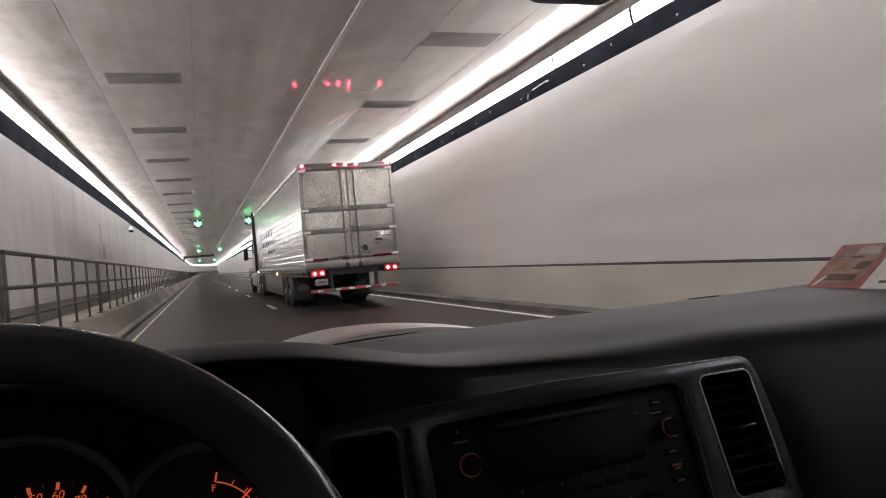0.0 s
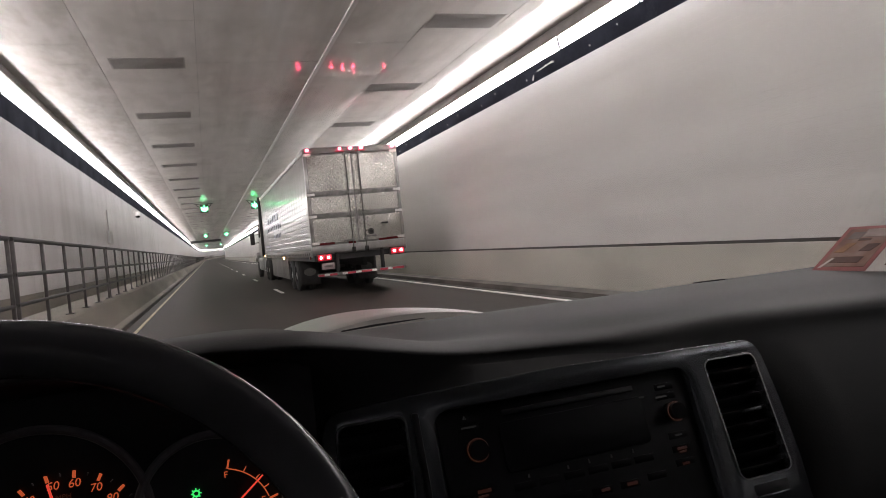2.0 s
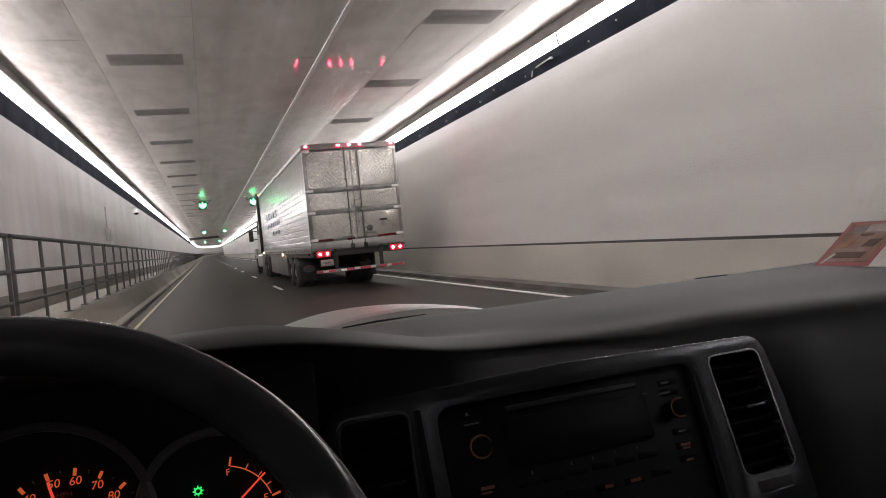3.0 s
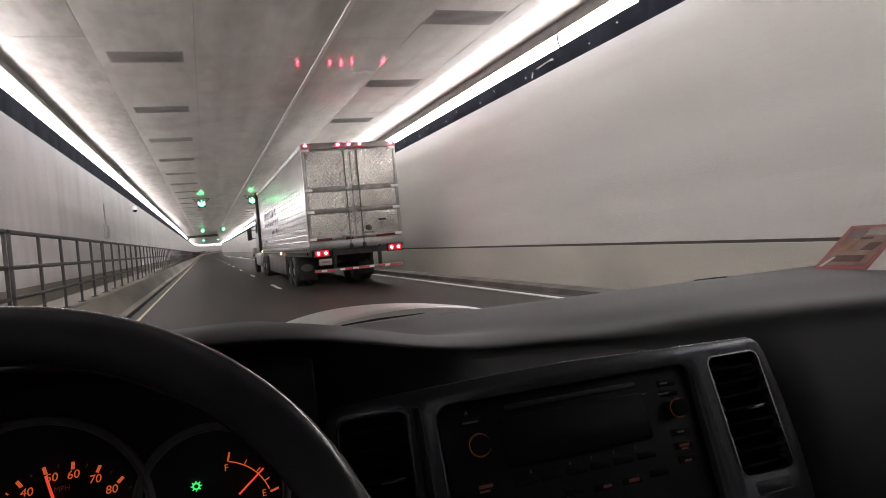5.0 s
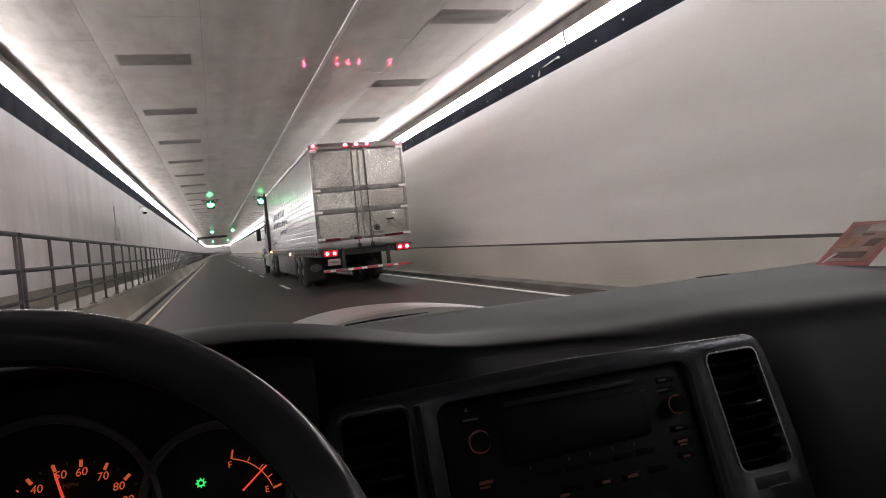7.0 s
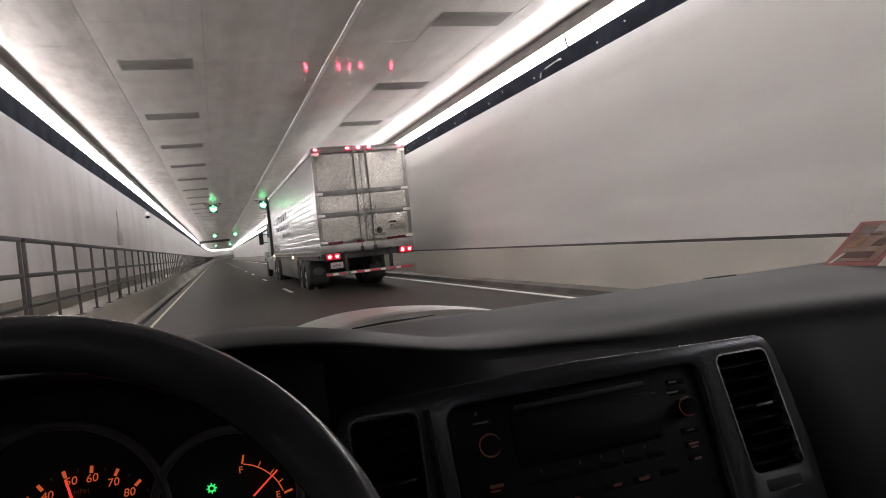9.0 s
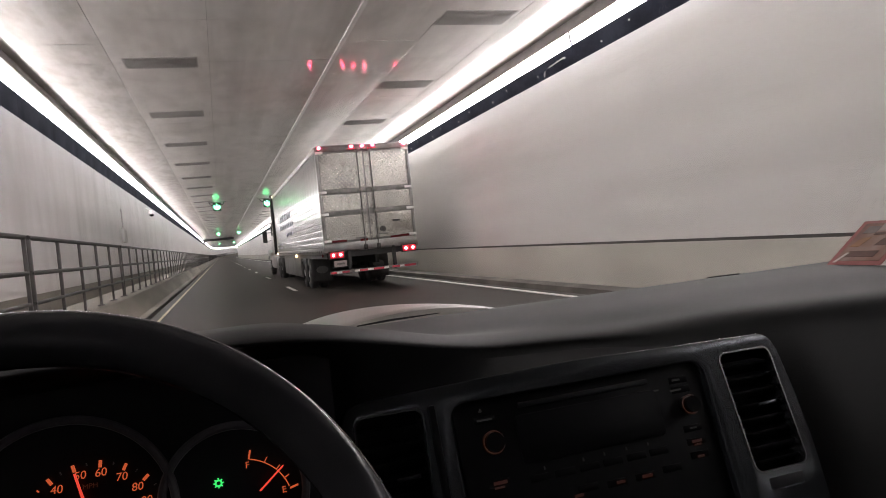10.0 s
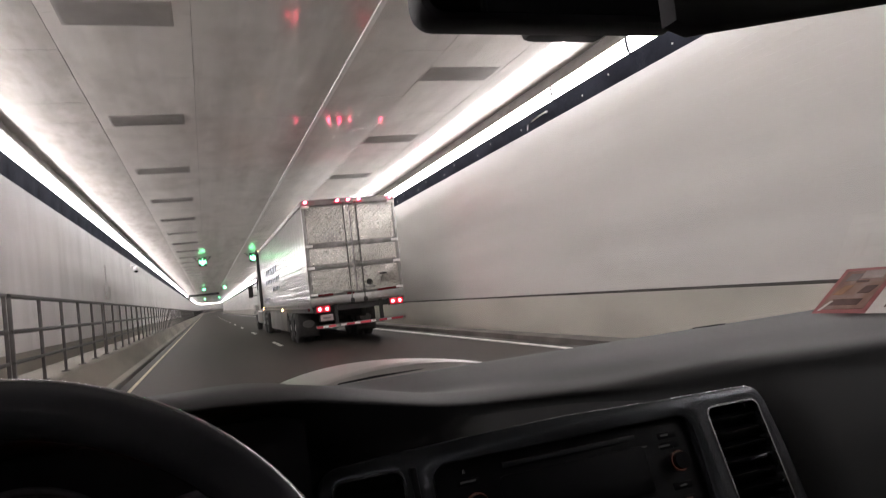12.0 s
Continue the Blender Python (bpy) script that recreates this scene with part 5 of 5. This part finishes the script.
# body shell
def car_body():
    car = empty("car", (0, 0, 0), label="silver sport utility car with a hood scoop", category="car")
    zr, zb, xl, xr = E + 0.47, E - 0.19, CX - 0.93, CX + 0.93
    a = new_bm()
    box(a, (xl + 0.16, -2.1, zr), (xr - 0.16, 0.32, zr + 0.05), 0.02)
    part("roof", a, M["paint"], car, "silver roof")
    a = new_bm()
    box(a, (xl + 0.17, -2.05, zr - 0.02), (xr - 0.17, 0.31, zr - 0.004), 0.006)
    part("headliner", a, M["cloth"], car, "grey cloth headliner")
    for x, s in ((xl, 1), (xr, -1)):
        a = new_bm()
        prism(a, [(-2.1, 0.42), (1.25, 0.42), (1.25, zb + 0.02), (0.98, zb + 0.04), (-2.1, zb)], min(x, x + s * 0.07), max(x, x + s * 0.07), "X")
        part("door_panel", a, M["paint"], car)
        a = new_bm()
        box(a, (min(x + s * 0.075, x + s * 0.10), -2.05, 0.5), (max(x + s * 0.075, x + s * 0.10), 0.72, zb - 0.01), 0.01)
        part("door_lining", a, M["dashlow"], car)
        a = new_bm()
        p, q = Vector((x + s * 0.03, 1.01, zb + 0.03)), Vector((x + s * 0.17, 0.30, zr + 0.02))
        rod(a, p, q, 0.035, 10)
        part("pillar", a, M["cloth"], car)
        lo, hi = min(x + s * 0.06, x + s * 0.16), max(x + s * 0.06, x + s * 0.16)
        for outline in ([(-0.38, zb), (-0.28, zb), (-0.21, zr - 0.01), (-0.31, zr - 0.01)], [(-1.28, zb), (-1.18, zb), (-1.18, zr - 0.01), (-1.28, zr - 0.01)],
                        [(-2.1, zb), (-1.98, zb), (-1.90, zr - 0.01), (-2.1, zr - 0.01)]):
            a = new_bm()
            prism(a, outline, lo, hi, "X")
            part("door_post", a, M["sign"], car, "grey trimmed post")
        a = new_bm()
        prism(a, [(-1.98, zb), (-0.38, zb), (-0.31, zr), (-1.92, zr)], x + s * 0.10, x + s * 0.104, "X")
        part("rear_side_window", a, M["privacy"], car, "dark tinted rear side window")
        a = new_bm()
        prism(a, [(-0.30, zb), (0.98, zb + 0.03), (0.31, zr), (-0.22, zr)], x + s * 0.08, x + s * 0.084, "X")
        part("side_window", a, M["tinted"], car, "tinted door window")
        for y in (-1.35, 1.75):
            w = wheel_set(car, x + s * 0.02, y, -s, 0.38, 0.25)
            w.scale = (1, 1, 1)
    a = new_bm()
    frame_plate(a, [(xl + 0.02, 0.42), (xr - 0.02, 0.42), (xr - 0.02, zr + 0.02), (xl + 0.02, zr + 0.02)],
                [(xl + 0.20, zb), (xr - 0.20, zb), (xr - 0.26, zr - 0.08), (xl + 0.26, zr - 0.08)], -2.2, -2.1)
    part("tailgate", a, M["paint"], car)
    a = new_bm()
    prism(a, [(xl + 0.20, zb), (xr - 0.20, zb), (xr - 0.26, zr - 0.08), (xl + 0.26, zr - 0.08)], -2.152, -2.148)
    part("rear_window", a, M["privacy"], car, "dark tinted rear window")
    a = new_bm()
    box(a, (xl + 0.05, -2.1, 0.36), (xr - 0.05, 1.3, 0.42))
    box(a, (xl + 0.05, 1.24, 0.40), (xr - 0.05, 1.30, E - 0.20))
    part("floor_pan", a, M["darksteel"], car)

    def hood(u, v):
        x, y = CX + (u - 0.5) * 1.78, 1.22 + v * 1.35
        z = -0.262 - 0.10 * v ** 2 - 0.05 * (abs(u - 0.5) * 2) ** 3
        d = ((x - CX - 0.02) / 0.31) ** 2
        fore = smooth(1.50, 1.56, y) * (1 - smooth(2.15, 2.4, y))
        if d < 1:
            z += 0.088 * (1 - d) ** 0.6 * fore
        return (x, y, E + z)
    hm = part("hood", grid_mesh("hood", hood, np.linspace(0, 1, 90), np.linspace(0, 1, 70)), M["paint"], car, "silver hood with a raised scoop", 40)
    hm.modifiers.new("thick", "SOLIDIFY").thickness = 0.01
    a = new_bm()
    box(a, (xl + 0.05, 1.20, E - 0.30), (xr - 0.05, 1.30, E - 0.19), 0.02)
    part("cowl", a, M["black"], car, "black windscreen cowl")
    a = new_bm()
    box(a, (xl + 0.02, 2.45, 0.40), (xr - 0.02, 2.68, E - 0.40), 0.06)
    part("front_bumper", a, M["paint"], car)
    for x, s in ((xl, 1), (xr, -1)):
        a = new_bm()
        prism(a, [(1.25, zb - 0.08), (1.25, 0.62), (1.36, 0.78), (1.75, 0.88), (2.14, 0.78), (2.3, 0.5), (2.5, 0.5), (2.5, E - 0.42)], min(x, x + s * 0.06), max(x, x + s * 0.06), "X")
        part("wing", a, M["paint"], car)

    def screen(u, v):
        x0, x1 = xl + 0.02 + 0.15 * v, xr - 0.02 - 0.15 * v
        y = 1.19 - 0.88 * v - 0.16 * (abs(u - 0.5) * 2) ** 2 * (1 - 0.3 * v)
        return (x0 + (x1 - x0) * u, y, E - 0.185 + 0.66 * v)
    sheet = grid_mesh("screen", screen, np.linspace(0, 1, 17), np.linspace(0, 1, 13))
    if sheet.polygons[0].normal.y > 0:
        sheet.flip_normals()
    g = part("windscreen", sheet, M["glass"], car, "clear windscreen")
    g.visible_shadow = False


car_body()
